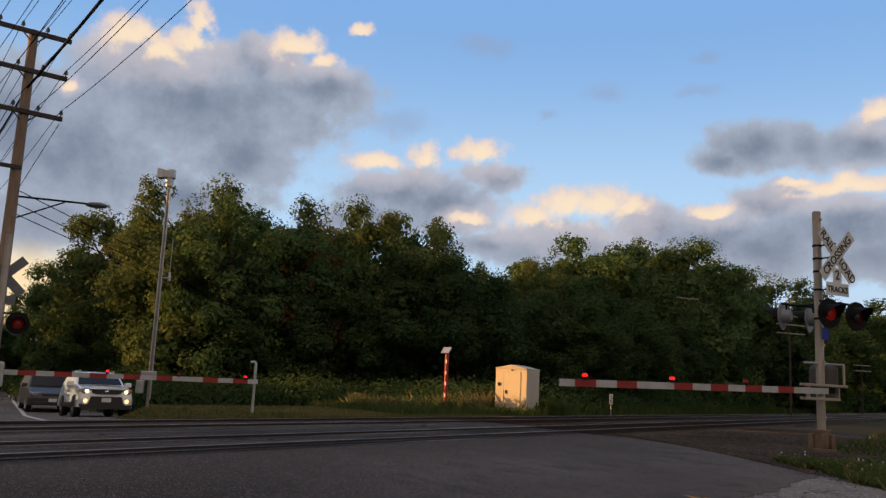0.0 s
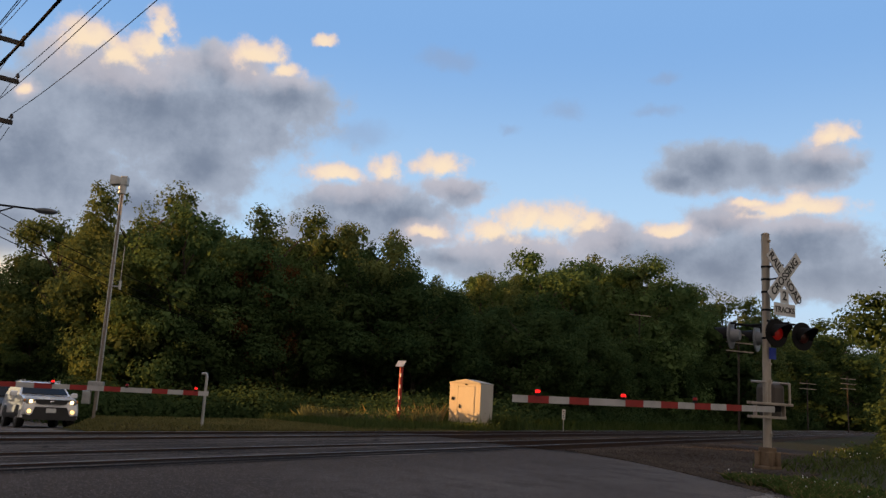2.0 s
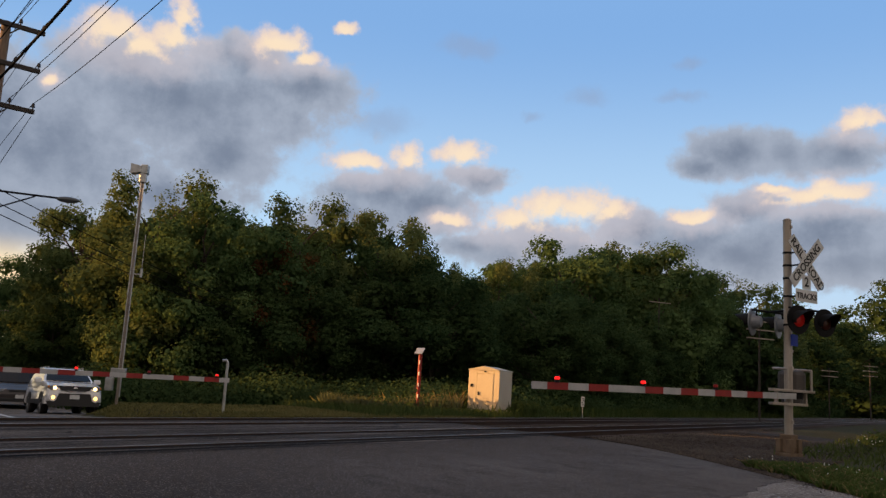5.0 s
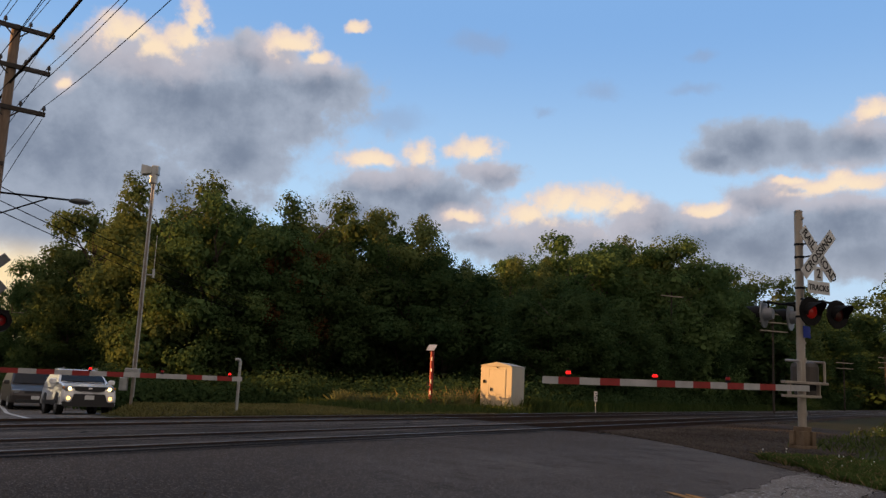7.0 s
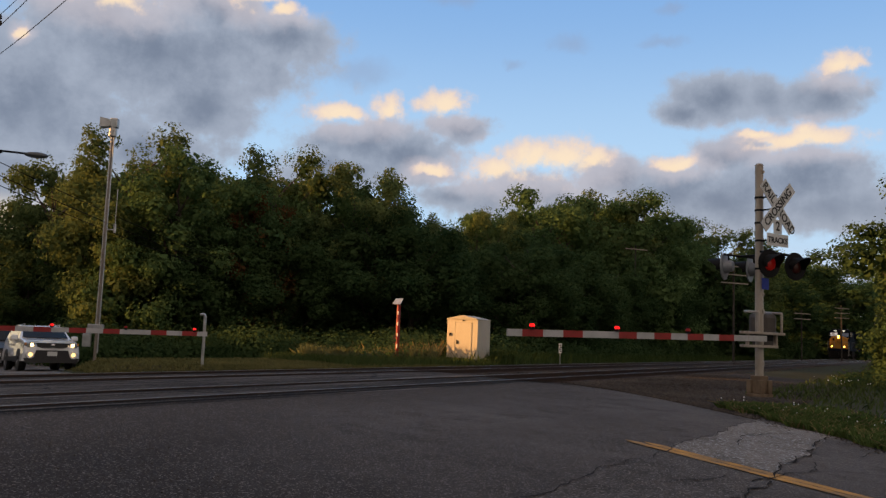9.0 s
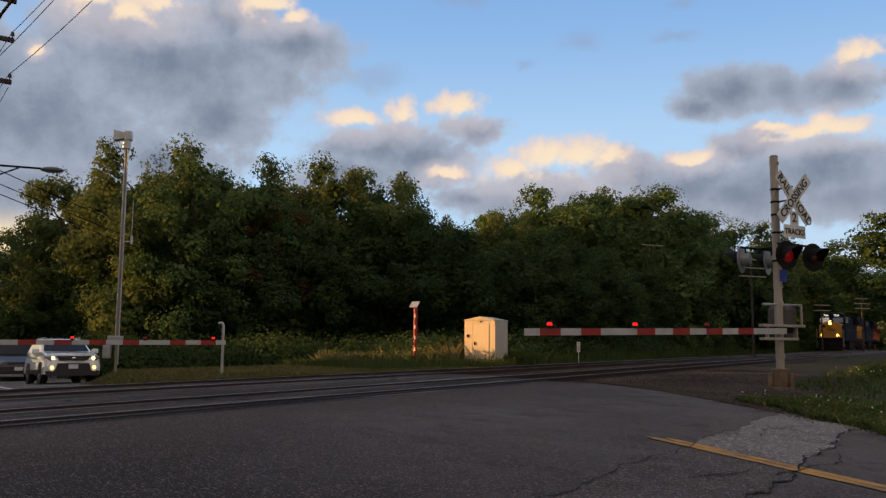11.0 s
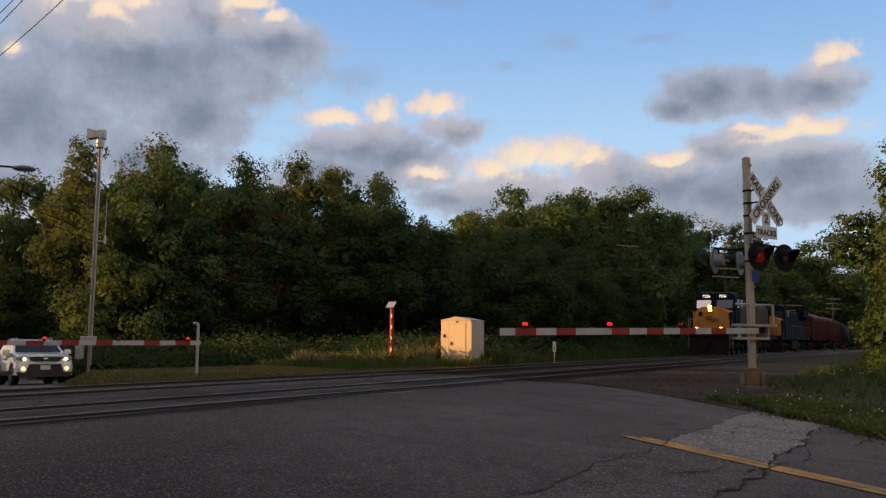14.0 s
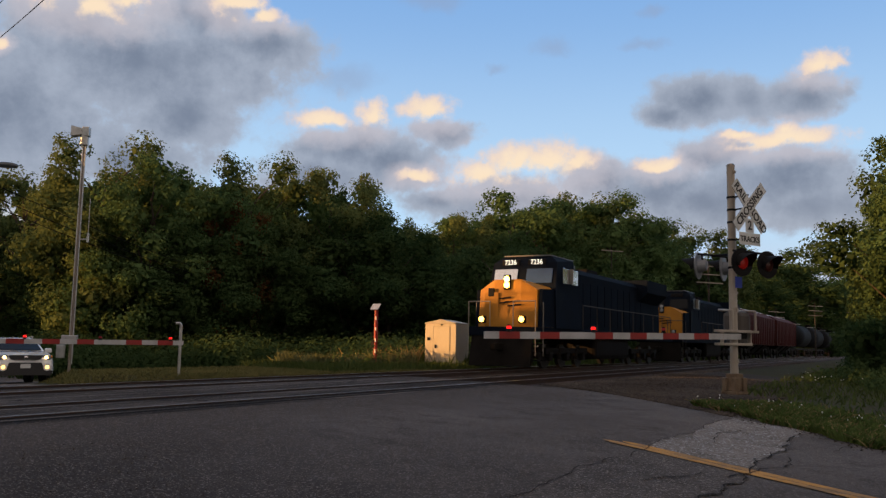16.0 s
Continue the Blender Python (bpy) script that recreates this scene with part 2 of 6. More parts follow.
SIGN_BACK = mat("sign_back", (0.16, 0.17, 0.18), 0.6, 0.2, scale=4, amount=0.3)
BLACK = mat("black_paint", (0.010, 0.010, 0.011), 0.7, scale=3, amount=0.2, spec=0.15)
BLACK_TEXT = mat("sign_black", (0.015, 0.015, 0.015), 0.6)
GREY_DISC = mat("disc_grey", (0.26, 0.27, 0.29), 0.5, 0.2, scale=4, amount=0.3)
BLUE_SIGN = mat("sign_blue", (0.015, 0.05, 0.42), 0.5)
LENS_DARK = mat("lens_dark", (0.07, 0.006, 0.006), 0.3, coat=0.3)
RED_GLOW = glow_mat("lens_lit", (1.0, 0.012, 0.010), 1.6)
RED_DIM = glow_mat("lens_half_lit", (1.0, 0.02, 0.015), 0.055)
RED_FAINT = glow_mat("lens_fading", (1.0, 0.02, 0.015), 0.012)
CAST_IRON = mat("rusty_casting", (0.21, 0.155, 0.105), 0.8, 0.2, scale=5, amount=0.6, fine=35, dark=(0.08, 0.05, 0.03), spec=0.2)
WOOD_POLE = mat("pole_wood", (0.27, 0.19, 0.135), 0.85, scale=2.5, amount=0.55, fine=26, fine_amount=0.5, bump=0.6, streak=0.12)
WOOD_ARM = mat("crossarm_wood", (0.055, 0.045, 0.040), 0.85, scale=3, amount=0.5, fine=30)
WIRE = mat("wire_black", (0.008, 0.008, 0.009), 0.9, spec=0.08)
BUNGALOW = mat("bungalow_paint", (0.56, 0.49, 0.36), 0.5, 0.15, scale=1.6, amount=0.28, fine=35, streak=0.4, dark=(0.36, 0.28, 0.2))
BUNG_TRIM = mat("bungalow_trim", (0.50, 0.44, 0.33), 0.5, 0.2, scale=4)
BARK = mat("bark", (0.075, 0.058, 0.045), 0.95, scale=3, amount=0.5, fine=30, bump=0.8, streak=0.3)
LEAF_A = leaf_mat("leaf_green", (0.050, 0.098, 0.042), (0.125, 0.185, 0.066))
LEAF_B = leaf_mat("leaf_olive", (0.062, 0.100, 0.040), (0.165, 0.195, 0.068))
# darker copy of the leaf green: the shade of low foliage in the colour
LEAF_SHADE = leaf_mat("leaf_shade_dark", (0.028, 0.058, 0.025), (0.078, 0.115, 0.042))
LEAF_R = leaf_mat("leaf_rust", (0.06, 0.035, 0.015), (0.16, 0.08, 0.03))
GRASS = leaf_mat("grass_blade", (0.034, 0.060, 0.018), (0.10, 0.125, 0.040), 0.25)
GRASS_PALE = leaf_mat("grass_pale", (0.060, 0.085, 0.038), (0.16, 0.17, 0.085), 0.25)
GRASS_SHORT = leaf_mat("grass_short", (0.055, 0.095, 0.025), (0.13, 0.17, 0.05), 0.25)
# yellow-green lawn, with some of the low sun's yellow in its colour
GRASS_LAWN = leaf_mat("grass_lawn", (0.10, 0.105, 0.035), (0.22, 0.19, 0.075), 0.25)
GRASS_DRY = leaf_mat("grass_dry", (0.16, 0.13, 0.06), (0.36, 0.28, 0.13), 0.25)
FLOWER = mat("flower_white", (0.75, 0.75, 0.72), 0.7)


# ---- building helpers ----
def part(name, bm, material, parent=None, label="", smooth=False):
    me = bpy.data.meshes.new(name)
    if smooth:
        for f in bm.faces:
            f.smooth = True
    bm.to_mesh(me)
    bm.free()
    me.materials.append(material)
    ob = new(name, me)
    ob.parent = parent
    if label:
        ob["label"] = label
    return ob


def raw(name, verts, faces, material, parent=None):
    me = bpy.data.meshes.new(name)
    me.from_pydata([tuple(v) for v in verts], [], faces)
    me.materials.append(material)
    ob = new(name, me)
    ob.parent = parent
    return ob


def thing(name, m, label, category, group=""):
    e = new(name)
    e.empty_display_size = 0.3
    e.matrix_world = m
    return tagged(e, label, category, group)


def box(bm, c, size, rot=(0, 0, 0), bevel=0.0):
    m = Matrix.Translation(c) @ Euler([radians(a) for a in rot]).to_matrix().to_4x4() @ Matrix.Diagonal((*size, 1))
    r = bmesh.ops.create_cube(bm, size=1, matrix=m)
    if bevel:
        es = list({e for v in r["verts"] for e in v.link_edges})
        bmesh.ops.bevel(bm, geom=es, offset=bevel, segments=2, affect="EDGES", profile=0.5)
    return bm


def rod(bm, a, b, r0, r1=None, seg=12):
    a, b = Vector(a), Vector(b)
    d = b - a
    m = Matrix.Translation((a + b) / 2) @ d.to_track_quat("Z", "Y").to_matrix().to_4x4()
    bmesh.ops.create_cone(bm, cap_ends=True, segments=seg, radius1=r0, radius2=r0 if r1 is None else r1, depth=d.length, matrix=m)
    return bm


def prism(bm, outline, y0, y1, axis="y"):
    """An outline in two axes, drawn out along the third."""
    def at(p, q):
        return {"y": (p[0], q, p[1]), "x": (q, p[0], p[1]), "z": (p[0], p[1], q)}[axis]
    a = [bm.verts.new(at(p, y0)) for p in outline]
    b = [bm.verts.new(at(p, y1)) for p in outline]
    k = len(outline)
    bm.faces.new(a)
    bm.faces.new(b[::-1])
    for i in range(k):
        bm.faces.new((a[i], b[i], b[(i + 1) % k], a[(i + 1) % k]))
    bmesh.ops.recalc_face_normals(bm, faces=bm.faces)
    return bm


def ball(bm, c, r, scale=(1, 1, 1), seg=12):
    bmesh.ops.create_uvsphere(bm, u_segments=seg, v_segments=max(6, seg // 2), radius=1,
                              matrix=Matrix.Translation(c) @ Matrix.Diagonal((r * scale[0], r * scale[1], r * scale[2], 1)))
    return bm


def B():
    return bmesh.new()


def lettering(name, text, size, material, parent, m, depth=0.003):
    cu = bpy.data.curves.new(name, "FONT")
    cu.body, cu.size, cu.extrude, cu.align_x, cu.align_y = text, size, depth, "CENTER", "CENTER"
    cu.offset = size * 0.018
    cu.materials.append(material)
    ob = new(name, cu)
    ob.parent = parent
    ob.matrix_basis = m
    return ob


# ---- ground, road, railway bed ----
def sheet(name, us, vs, at, material, up):
    verts, faces = [], []
    for u in us:
        for v in vs:
            p = at(u, v)
            verts.append(on_ground(p, up))
    k = len(vs)
    for i in range(len(us) - 1):
        for j in range(k - 1):
            faces.append((i * k + j, (i + 1) * k + j, (i + 1) * k + j + 1, i * k + j + 1))
    ob = raw(name, verts, faces, material)
    me = ob.data
    bm = B()
    bm.from_mesh(me)
    bmesh.ops.recalc_face_normals(bm, faces=bm.faces)
    if sum(f.normal.z for f in bm.faces) < 0:
        bmesh.ops.reverse_faces(bm, faces=bm.faces)
    bm.to_mesh(me)
    bm.free()
    return ob


def steps(a, b, n):
    return [a + (b - a) * i / n for i in range(n + 1)]


ws = sorted(set(PROFILE_W + steps(-12, 32, 88)))
ss = [-4000, -800, -200] + steps(-100, -20, 8) + steps(-19, 60, 79) + steps(70, 300, 23) + [600, 1500, 4000]
ground = sheet("ground", ss, ws, st, SOIL, 0.0)
tagged(ground, "rough grassy soil verge on both sides of the railway", "ground", kind="structure")
ROAD_C = 7.9                                     # the road's middle, across


def rw(w, p):
    """The place at p across the road and w across the railway."""
    return rd((w - p * N.dot(RP)) / N.dot(RU), p)


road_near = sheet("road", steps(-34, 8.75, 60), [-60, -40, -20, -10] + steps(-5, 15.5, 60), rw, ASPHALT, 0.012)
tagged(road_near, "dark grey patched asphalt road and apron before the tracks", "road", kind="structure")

def verge_edge(a):
    return 12.0 + max(0.0, a - 6.4) * 0.40 + 0.10 * math.sin(a * 3.1) + 0.06 * math.sin(a * 7.7)


verge = sheet("verge", steps(-12, 12.4, 120), steps(0, 24, 24), lambda a, q: rd(a, verge_edge(a) + q), SOIL, 0.025)
tagged(verge, "low grassy verge along the road's edge", "verge", kind="structure")
road_cross = sheet("road_crossing", steps(8.75, 15.7, 28), steps(-9, 15.6, 46), rw, CROSSING, 0.017)
tagged(road_cross, "cracked dark asphalt surface between the crossing rails", "road", kind="structure")
road_far = sheet("road_far", steps(15.7, 30, 58)[:-1] + steps(30, 160, 60), steps(0, 1, 14), lambda w, f: rw(w, -2.4 + (far_edge(w) + 2.4) * f), ASPHALT_FAR, 0.015)
tagged(road_far, "light grey asphalt road dipping away beyond the tracks", "road", kind="structure")
bed = sheet("railway_bed", steps(-60, 0, 12)[:-1] + steps(0, 40, 80)[:-1] + steps(40, 420, 60), steps(8.4, 16.2, 20), st, GRAVEL, 0.008)
tagged(bed, "dirty brown grey ballast under the two tracks", "ballast", kind="structure")
yard = sheet("gravel_shoulder", steps(0, 18, 26), steps(3.2, 8.8, 14), lambda q, w: rw(w, 13.3 + (w - 3.2) * 0.40 + q), GRAVEL, 0.02)
tagged(yard, "bare grey gravel shoulder between road edge and tracks", "gravel", kind="structure")


# ---- the two tracks ----
def rail(name, w, s0, s1):
    """One rail with foot, web and head."""
    prof = [(-0.07, 0), (0.07, 0), (0.07, 0.015), (0.012, 0.035), (0.012, 0.12), (0.036, 0.13), (0.036, 0.165), (-0.036, 0.165), (-0.036, 0.13), (-0.012, 0.12), (-0.012, 0.035), (-0.07, 0.015)]
    e = thing(name, Matrix.Translation(st(s0, w, RAIL_Z - 0.15)) @ Matrix.Rotation(radians(90 - TRACK_AZ), 4, "Z"), "rusty brown steel rail with a polished head", "rail", "rails of the two tracks")
    part("rail_body", prism(B(), prof, 0, s1 - s0, "x"), STEEL_RAIL, e)
    part("rail_head", box(B(), ((s1 - s0) / 2, 0, 0.167), (s1 - s0, 0.05, 0.006)), RAIL_TOP, e, "worn bright running surface")
    return e


for wc in (NEAR_W, FAR_W):
    for side in (-0.7175, 0.7175):
        rail("rail", wc + side, -70, 420)
# dark flangeway gaps beside the rails in the crossing
for wc in (NEAR_W, FAR_W):
    for off in (-0.80, -0.62, 0.62, 0.80):
        g = sheet("flangeway", [wc + off - 0.075, wc + off + 0.075], steps(-9, 15.6, 34), rw, TAR, 0.021)
        tagged(g, "dark flangeway groove beside a crossing rail", "groove", kind="structure")

g = sheet("joint", [8.92, 9.08], steps(-9, 15.6, 34), rw, TAR, 0.022)
tagged(g, "black tar joint along the crossing's edge", "joint", kind="structure")

tie_me = box(B(), (0, 0, 0), (0.23, 2.6, 0.16), bevel=0.01)
tie_mesh = bpy.data.meshes.new("tie")
tie_me.to_mesh(tie_mesh)
tie_me.free()
tie_mesh.materials.append(TIE)
rng = random.Random(4)
for wc in (NEAR_W, FAR_W):
    for i in range(110):
        s_i = (20.5 if wc == NEAR_W else 26.5) + i * 0.55
        o = new("tie", tie_mesh)
        o.parent = bed
        o.matrix_basis = Matrix.Translation(st(s_i, wc, RAIL_Z - 0.222 - 0.02 * rng.random())) @ Matrix.Rotation(radians(90 - TRACK_AZ + rng.uniform(-1.5, 1.5)), 4, "Z")

# painted lines
def strip(name, pts_a, pts_b, material, up, label, cat):
    verts = [on_ground(p, up) for p in pts_a] + [on_ground(p, up) for p in pts_b]
    k = len(pts_a)
    ob = raw(name, verts, [(i, i + 1, k + i + 1, k + i) for i in range(k - 1)], material)
    return tagged(ob, label, cat, kind="structure")


for off, far in ((-0.088, 3.62), (0.088, 3.38)):
    ps = steps(-14, far, 90)
    strip("centre_line", [rw(w, 8.05 + off - 0.078 + 0.006 * math.sin(w * 7)) for w in ps[:-1]] + [rw(far, 8.05 + off - 0.01)],
          [rw(w, 8.05 + off + 0.078 + 0.006 * math.sin(w * 5 + 1)) for w in ps[:-1]] + [rw(far, 8.05 + off + 0.01)], YELLOW_LINE, 0.024, "worn yellow painted double centre line", "road marking")
ps = steps(1.8, 5.6, 10)
strip("stop_line", [rw(16.42, p) for p in ps], [rw(16.66, p) for p in ps], WHITE_LINE, 0.024, "white painted stop line before the far gate", "road marking")
ps = steps(17.8, 60, 30)
strip("middle_line", [rw(w, 1.42) for w in ps], [rw(w, 1.58) for w in ps], WHITE_LINE, 0.024, "white painted line along the far road", "road marking")


def joint_w(p, base):
    return base + 0.05 * math.sin(p * 2.3) + 0.03 * math.sin(p * 7.1 + base) + 0.018 * math.sin(p * 17.0)


for name, p0, p1, m, lab in (("pale_pavement", 8.26, 13.0, ASPHALT_OLD, "pale gritty strip of old pavement beside the centre line"),
                             ("old_pavement", 2.4, 7.86, ASPHALT_MID, "grey cracked strip of old pavement across the road")):
    o = sheet(name, steps(0, 1, 6), steps(p0, p1, 60), lambda f, p: rw(joint_w(p, 1.62) * (1 - f) + joint_w(p, 3.0) * f, p), m, 0.018)
    tagged(o, lab, "road patch", kind="structure")


def crack(points, width, label):
    """A dark ragged crack along the road through places given across the railway and across the road."""
    a, b = [], []
    for (w0, p0), (w1, p1) in zip(points, points[1:]):
        k = max(2, int(8 * math.hypot(w1 - w0, p1 - p0)))
        for i in range(k):
            f = i / k
            w, p = w0 + (w1 - w0) * f, p0 + (p1 - p0) * f
            j = 0.022 * math.sin(p * 9.0 + w * 5.0) + 0.014 * math.sin(p * 23.0 - w * 17.0)
            h = width * (0.30 + 0.7 * abs(math.sin(p * 5.3 + w * 3.1)))
            a.append(rw(w + j, p + j * 0.4))
            b.append(rw(w + j + h, p + j * 0.4 + h * 0.3))
    strip("crack", a, b, SEAM, 0.0275, label, "crack")


crack([(joint_w(p, 3.0) - 0.02, p) for p in steps(2.0, 13.0, 44)], 0.020, "dark seam where the newer asphalt begins")
crack([(joint_w(p, 1.62), p) for p in steps(4.5, 12.8, 60)], 0.030, "broken dark seam across the old pavement")
crack([(1.72, 7.4), (1.55, 8.2), (1.30, 9.1), (1.45, 9.8)], 0.022, "ragged crack through the centre line")
crack([(2.75, 6.0), (2.35, 6.3), (2.1, 6.9), (1.95, 7.5)], 0.018, "curved dark crack in the old pavement")
crack([(2.45, 9.6), (2.62, 10.6), (2.35, 11.6), (2.05, 12.2)], 0.02, "thin crack in the pale old pavement")
crack([(1.0, 11.0), (0.85, 12.0), (0.95, 12.6)], 0.02, "thin crack near the verge")


# ---- crossing signals ----
def flasher(parent, c, face, lit, name="flasher"):
    """A round lamp head with hood and black background disc, facing along +-y of its mast."""
    e = new(name)
    e.parent = parent
    e.matrix_basis = Matrix.Translation(c) @ Matrix.Rotation(face, 4, "Z")
    d = B()
    rod(d, (0, 0.01, 0), (0, -0.012, 0), 0.268, seg=36)
    part("background", d, BLACK if lit is not None else GREY_DISC, e)
    d = B()
    rod(d, (0, 0.17, 0), (0, 0.011, 0), 0.10, 0.15, seg=20)
    part("lamp_housing", d, BLACK if lit is not None else GREY_DISC, e)
    lens = B()
    bmesh.ops.create_uvsphere(lens, u_segments=20, v_segments=10, radius=0.135, matrix=Matrix.Translation((0, -0.02, 0)) @ Matrix.Diagonal((1, 0.3, 1, 1)))
    part("lens", lens, LENS_DARK if lit is None else lit, e, "round red signal lens", True)
    hood = B()
    k, rr = 18, 0.17
    back = []
    for i in range(k + 1):
        a = math.pi * (-0.12 + 1.24 * i / k)
        long = 0.10 + 0.22 * max(0, math.sin(a))
        back.append((hood.verts.new((rr * math.cos(a), -0.01, rr * math.sin(a))), hood.verts.new((rr * math.cos(a), -0.012 - long, rr * math.sin(a) - 0.02))))
    for p, q in zip(back, back[1:]):
        hood.faces.new((p[0], q[0], q[1], p[1]))
    h = part("hood", hood, BLACK, e)
    md = h.modifiers.new("thick", "SOLIDIFY")
    md.thickness = 0.008
    return e


def crossbuck(parent, z, y, words, turn=0.0):
    e = new("crossbuck")
    e.parent = parent
    e.matrix_basis = Matrix.Translation((0, y, z)) @ Matrix.Rotation(turn, 4, "Z")
    for k, (ang, offy) in enumerate(((45, -0.012), (-45, 0.0))):
        bb = box(B(), (0, 0, 0), (1.22, 0.006, 0.23), bevel=0.0)
        bl = part("blade", bb, SIGN_WHITE, e, "white crossbuck blade")
        bl.matrix_basis = Matrix.Translation((0, offy, 0)) @ Matrix.Rotation(radians(-ang), 4, "Y")
        back = part("blade_back", box(B(), (0, 0.006, 0), (1.222, 0.006, 0.232)), SIGN_BACK, bl)
        if words:
            front = Matrix.Rotation(radians(90), 4, "X")
            if ang == 45:
                lettering("letters", "CROSSING", 0.215, BLACK_TEXT, bl, Matrix.Translation((0, -0.006, 0)) @ front)
            else:
                lettering("letters", "RAIL", 0.215, BLACK_TEXT, bl, Matrix.Translation((-0.36, -0.006, 0)) @ front)
                lettering("letters", "ROAD", 0.215, BLACK_TEXT, bl, Matrix.Translation((0.36, -0.006, 0)) @ front)
    return e


def gate_arm(parent, length, z, first_y, direction, droop=0.0, thick=0.112):
    """A striped wooden arm with red lamps, reaching along -x of its mast."""
    e = new("gate_arm")
    e.parent = parent
    e.matrix_basis = Matrix.Translation((0, first_y, z)) @ Matrix.Rotation(radians(droop), 4, "Y")
    cuts = [0.0, 0.28, 0.69, 1.10, 1.51, 2.30]
    while cuts[-1] + 0.41 < length - 0.5:
        cuts.append(cuts[-1] + 0.41)
    cuts.append(length)
    for i, (a, b) in enumerate(zip(cuts, cuts[1:])):
        red = i % 2 == 1 and i < len(cuts) - 2
        xa, xb = direction * (length - a), direction * (length - b)
        part("stripe", box(B(), ((xa + xb) / 2, 0, 0), (abs(xb - xa) - 0.001, 0.03, thick)), RED if red else WHITE, e)
    return e


def arm_lamp(parent, x, z, material):
    e = new("arm_lamp")
    e.parent = parent
    e.matrix_basis = Matrix.Translation((x, 0, z))
    bm = B()
    rod(bm, (0, 0, -0.005), (0, 0, 0.042), 0.046, 0.030, 14)
    part("lamp_base", bm, BLACK, e)
    bm = B()
    rod(bm, (0, 0, 0.042), (0, 0, 0.062), 0.040, 0.043, 16)
    rod(bm, (0, 0, 0.062), (0, 0, 0.092), 0.043, 0.032, 16)
    part("lamp_lens", bm, material, e, "red gate arm lamp", True)
    bm = B()
    rod(bm, (0, 0, 0.090), (0, 0, 0.110), 0.040, 0.02, 14)
    part("lamp_cap", bm, BLACK, e)


# the near signal: its front (-y) faces along the road to the camera's side
MAST = polar(24.9, 17.5)
mast = thing("crossing_signal", Matrix.Translation(Vector((MAST.x, MAST.y, EYE - 0.88))) @ Matrix.Rotation(radians(-ROAD_AZ), 4, "Z"),
             "aluminium railroad crossing signal mast with crossbuck and flashers", "crossing signal", "crossing signals")
MZ = EYE - 0.88
part("mast_pole", rod(B(), (0, 0, 0.05), (0, 0, 4.50), 0.078, seg=24), MAST_PAINT, mast, smooth=False)
bm = B()
for zz in (4.5,):
    rod(bm, (0, 0, zz), (0, 0, zz + 0.03), 0.085, 0.06, 24)
part("mast_cap", bm, MAST_PAINT, mast)
for zz, hh in ((1.62, 0.05), (1.95, 0.03), (0.62, 0.04), (4.36, 0.03)):
    bm = rod(B(), (0, 0, zz - hh), (0, 0, zz + hh), 0.082, seg=24)
    box(bm, (0.0, -0.09, zz), (0.05, 0.03, hh * 1.6))
    part("band", bm, MAST_PAINT, mast)
for sx in (-0.15, 0.15):
    for sy in (-0.15, 0.15):
        part("anchor_bolt", rod(B(), (sx, sy, 0.045), (sx, sy, 0.10), 0.018, seg=6), CAST_IRON, mast)
part("base_plate", box(B(), (0, 0, 0.02), (0.36, 0.36, 0.06), bevel=0.01), CAST_IRON, mast)
for sx in (-0.115, 0.115):
    for sy in (-0.115, 0.115):
        part("base_lug", box(B(), (sx, sy, 0.18), (0.11, 0.11, 0.26), bevel=0.015), CAST_IRON, mast)
part("junction_box", box(B(), (0, 0, 0.22), (0.24, 0.24, 0.34), bevel=0.02), CAST_IRON, mast, "cast metal junction box at the mast's foot")
for zz in (3.85, 3.6, 3.35, 3.0, 2.45):
    bm = B()
    rod(bm, (0, 0, zz - 0.02), (0, 0, zz + 0.02), 0.088, seg=24)
    box(bm, (0.0, -0.22, zz), (0.04, 0.36, 0.025))
    part("sign_clamp", bm, BLACK, mast)
xb = crossbuck(mast, 3.62, -0.42, True)
sg = part("track_count_sign", box(B(), (0, -0.42, 2.98), (0.62, 0.006, 0.24), bevel=0.0), SIGN_WHITE, mast, "white sign that counts the tracks")
lettering("letters", "TRACKS", 0.155, BLACK_TEXT, sg, Matrix.Translation((0, -0.426, 2.97)) @ Matrix.Rotation(radians(90), 4, "X"))
sg = part("number_sign", box(B(), (0, -0.42, 3.24), (0.24, 0.006, 0.27)), SIGN_WHITE, mast)
lettering("letters", "2", 0.25, BLACK_TEXT, sg, Matrix.Translation((0, -0.426, 3.24)) @ Matrix.Rotation(radians(90), 4, "X"))
bm = B()
for yy in (-0.42, 0.42):
    rod(bm, (-0.5, yy, 2.72), (0.5, yy, 2.72), 0.022)
    for xx in (-0.38, 0.38):
        rod(bm, (xx, yy, 2.72), (xx, yy, 2.50), 0.018)
rod(bm, (0, -0.5, 2.72), (0, 0.5, 2.72), 0.024)
part("crossarm", bm, BLACK, mast)
for xx in (-0.38, 0.38):
    flasher(mast, (xx, -0.52, 2.50), radians(-6), RED_DIM if xx < 0 else LENS_DARK)
    flasher(mast, (xx, 0.52, 2.50), math.pi + radians(24), None)
part("emergency_sign", box(B(), (0.05, -0.10, 2.16), (0.20, 0.006, 0.22)), BLUE_SIGN, mast, "small blue emergency notice plate")
bm = B()
box(bm, (0.30, 0.16, 1.36), (0.44, 0.40, 0.50), bevel=0.10)
box(bm, (0.44, 0.26, 1.26), (0.34, 0.30, 0.66), bevel=0.06)
rod(bm, (0.10, 0.10, 1.36), (0.02, 0.10, 1.36), 0.09, seg=14)
part("gate_mechanism", bm, mat("housing_metal", (0.085, 0.072, 0.062), 0.7, 0.1, scale=3, amount=0.6), mast, "weathered dark metal gate motor housing")
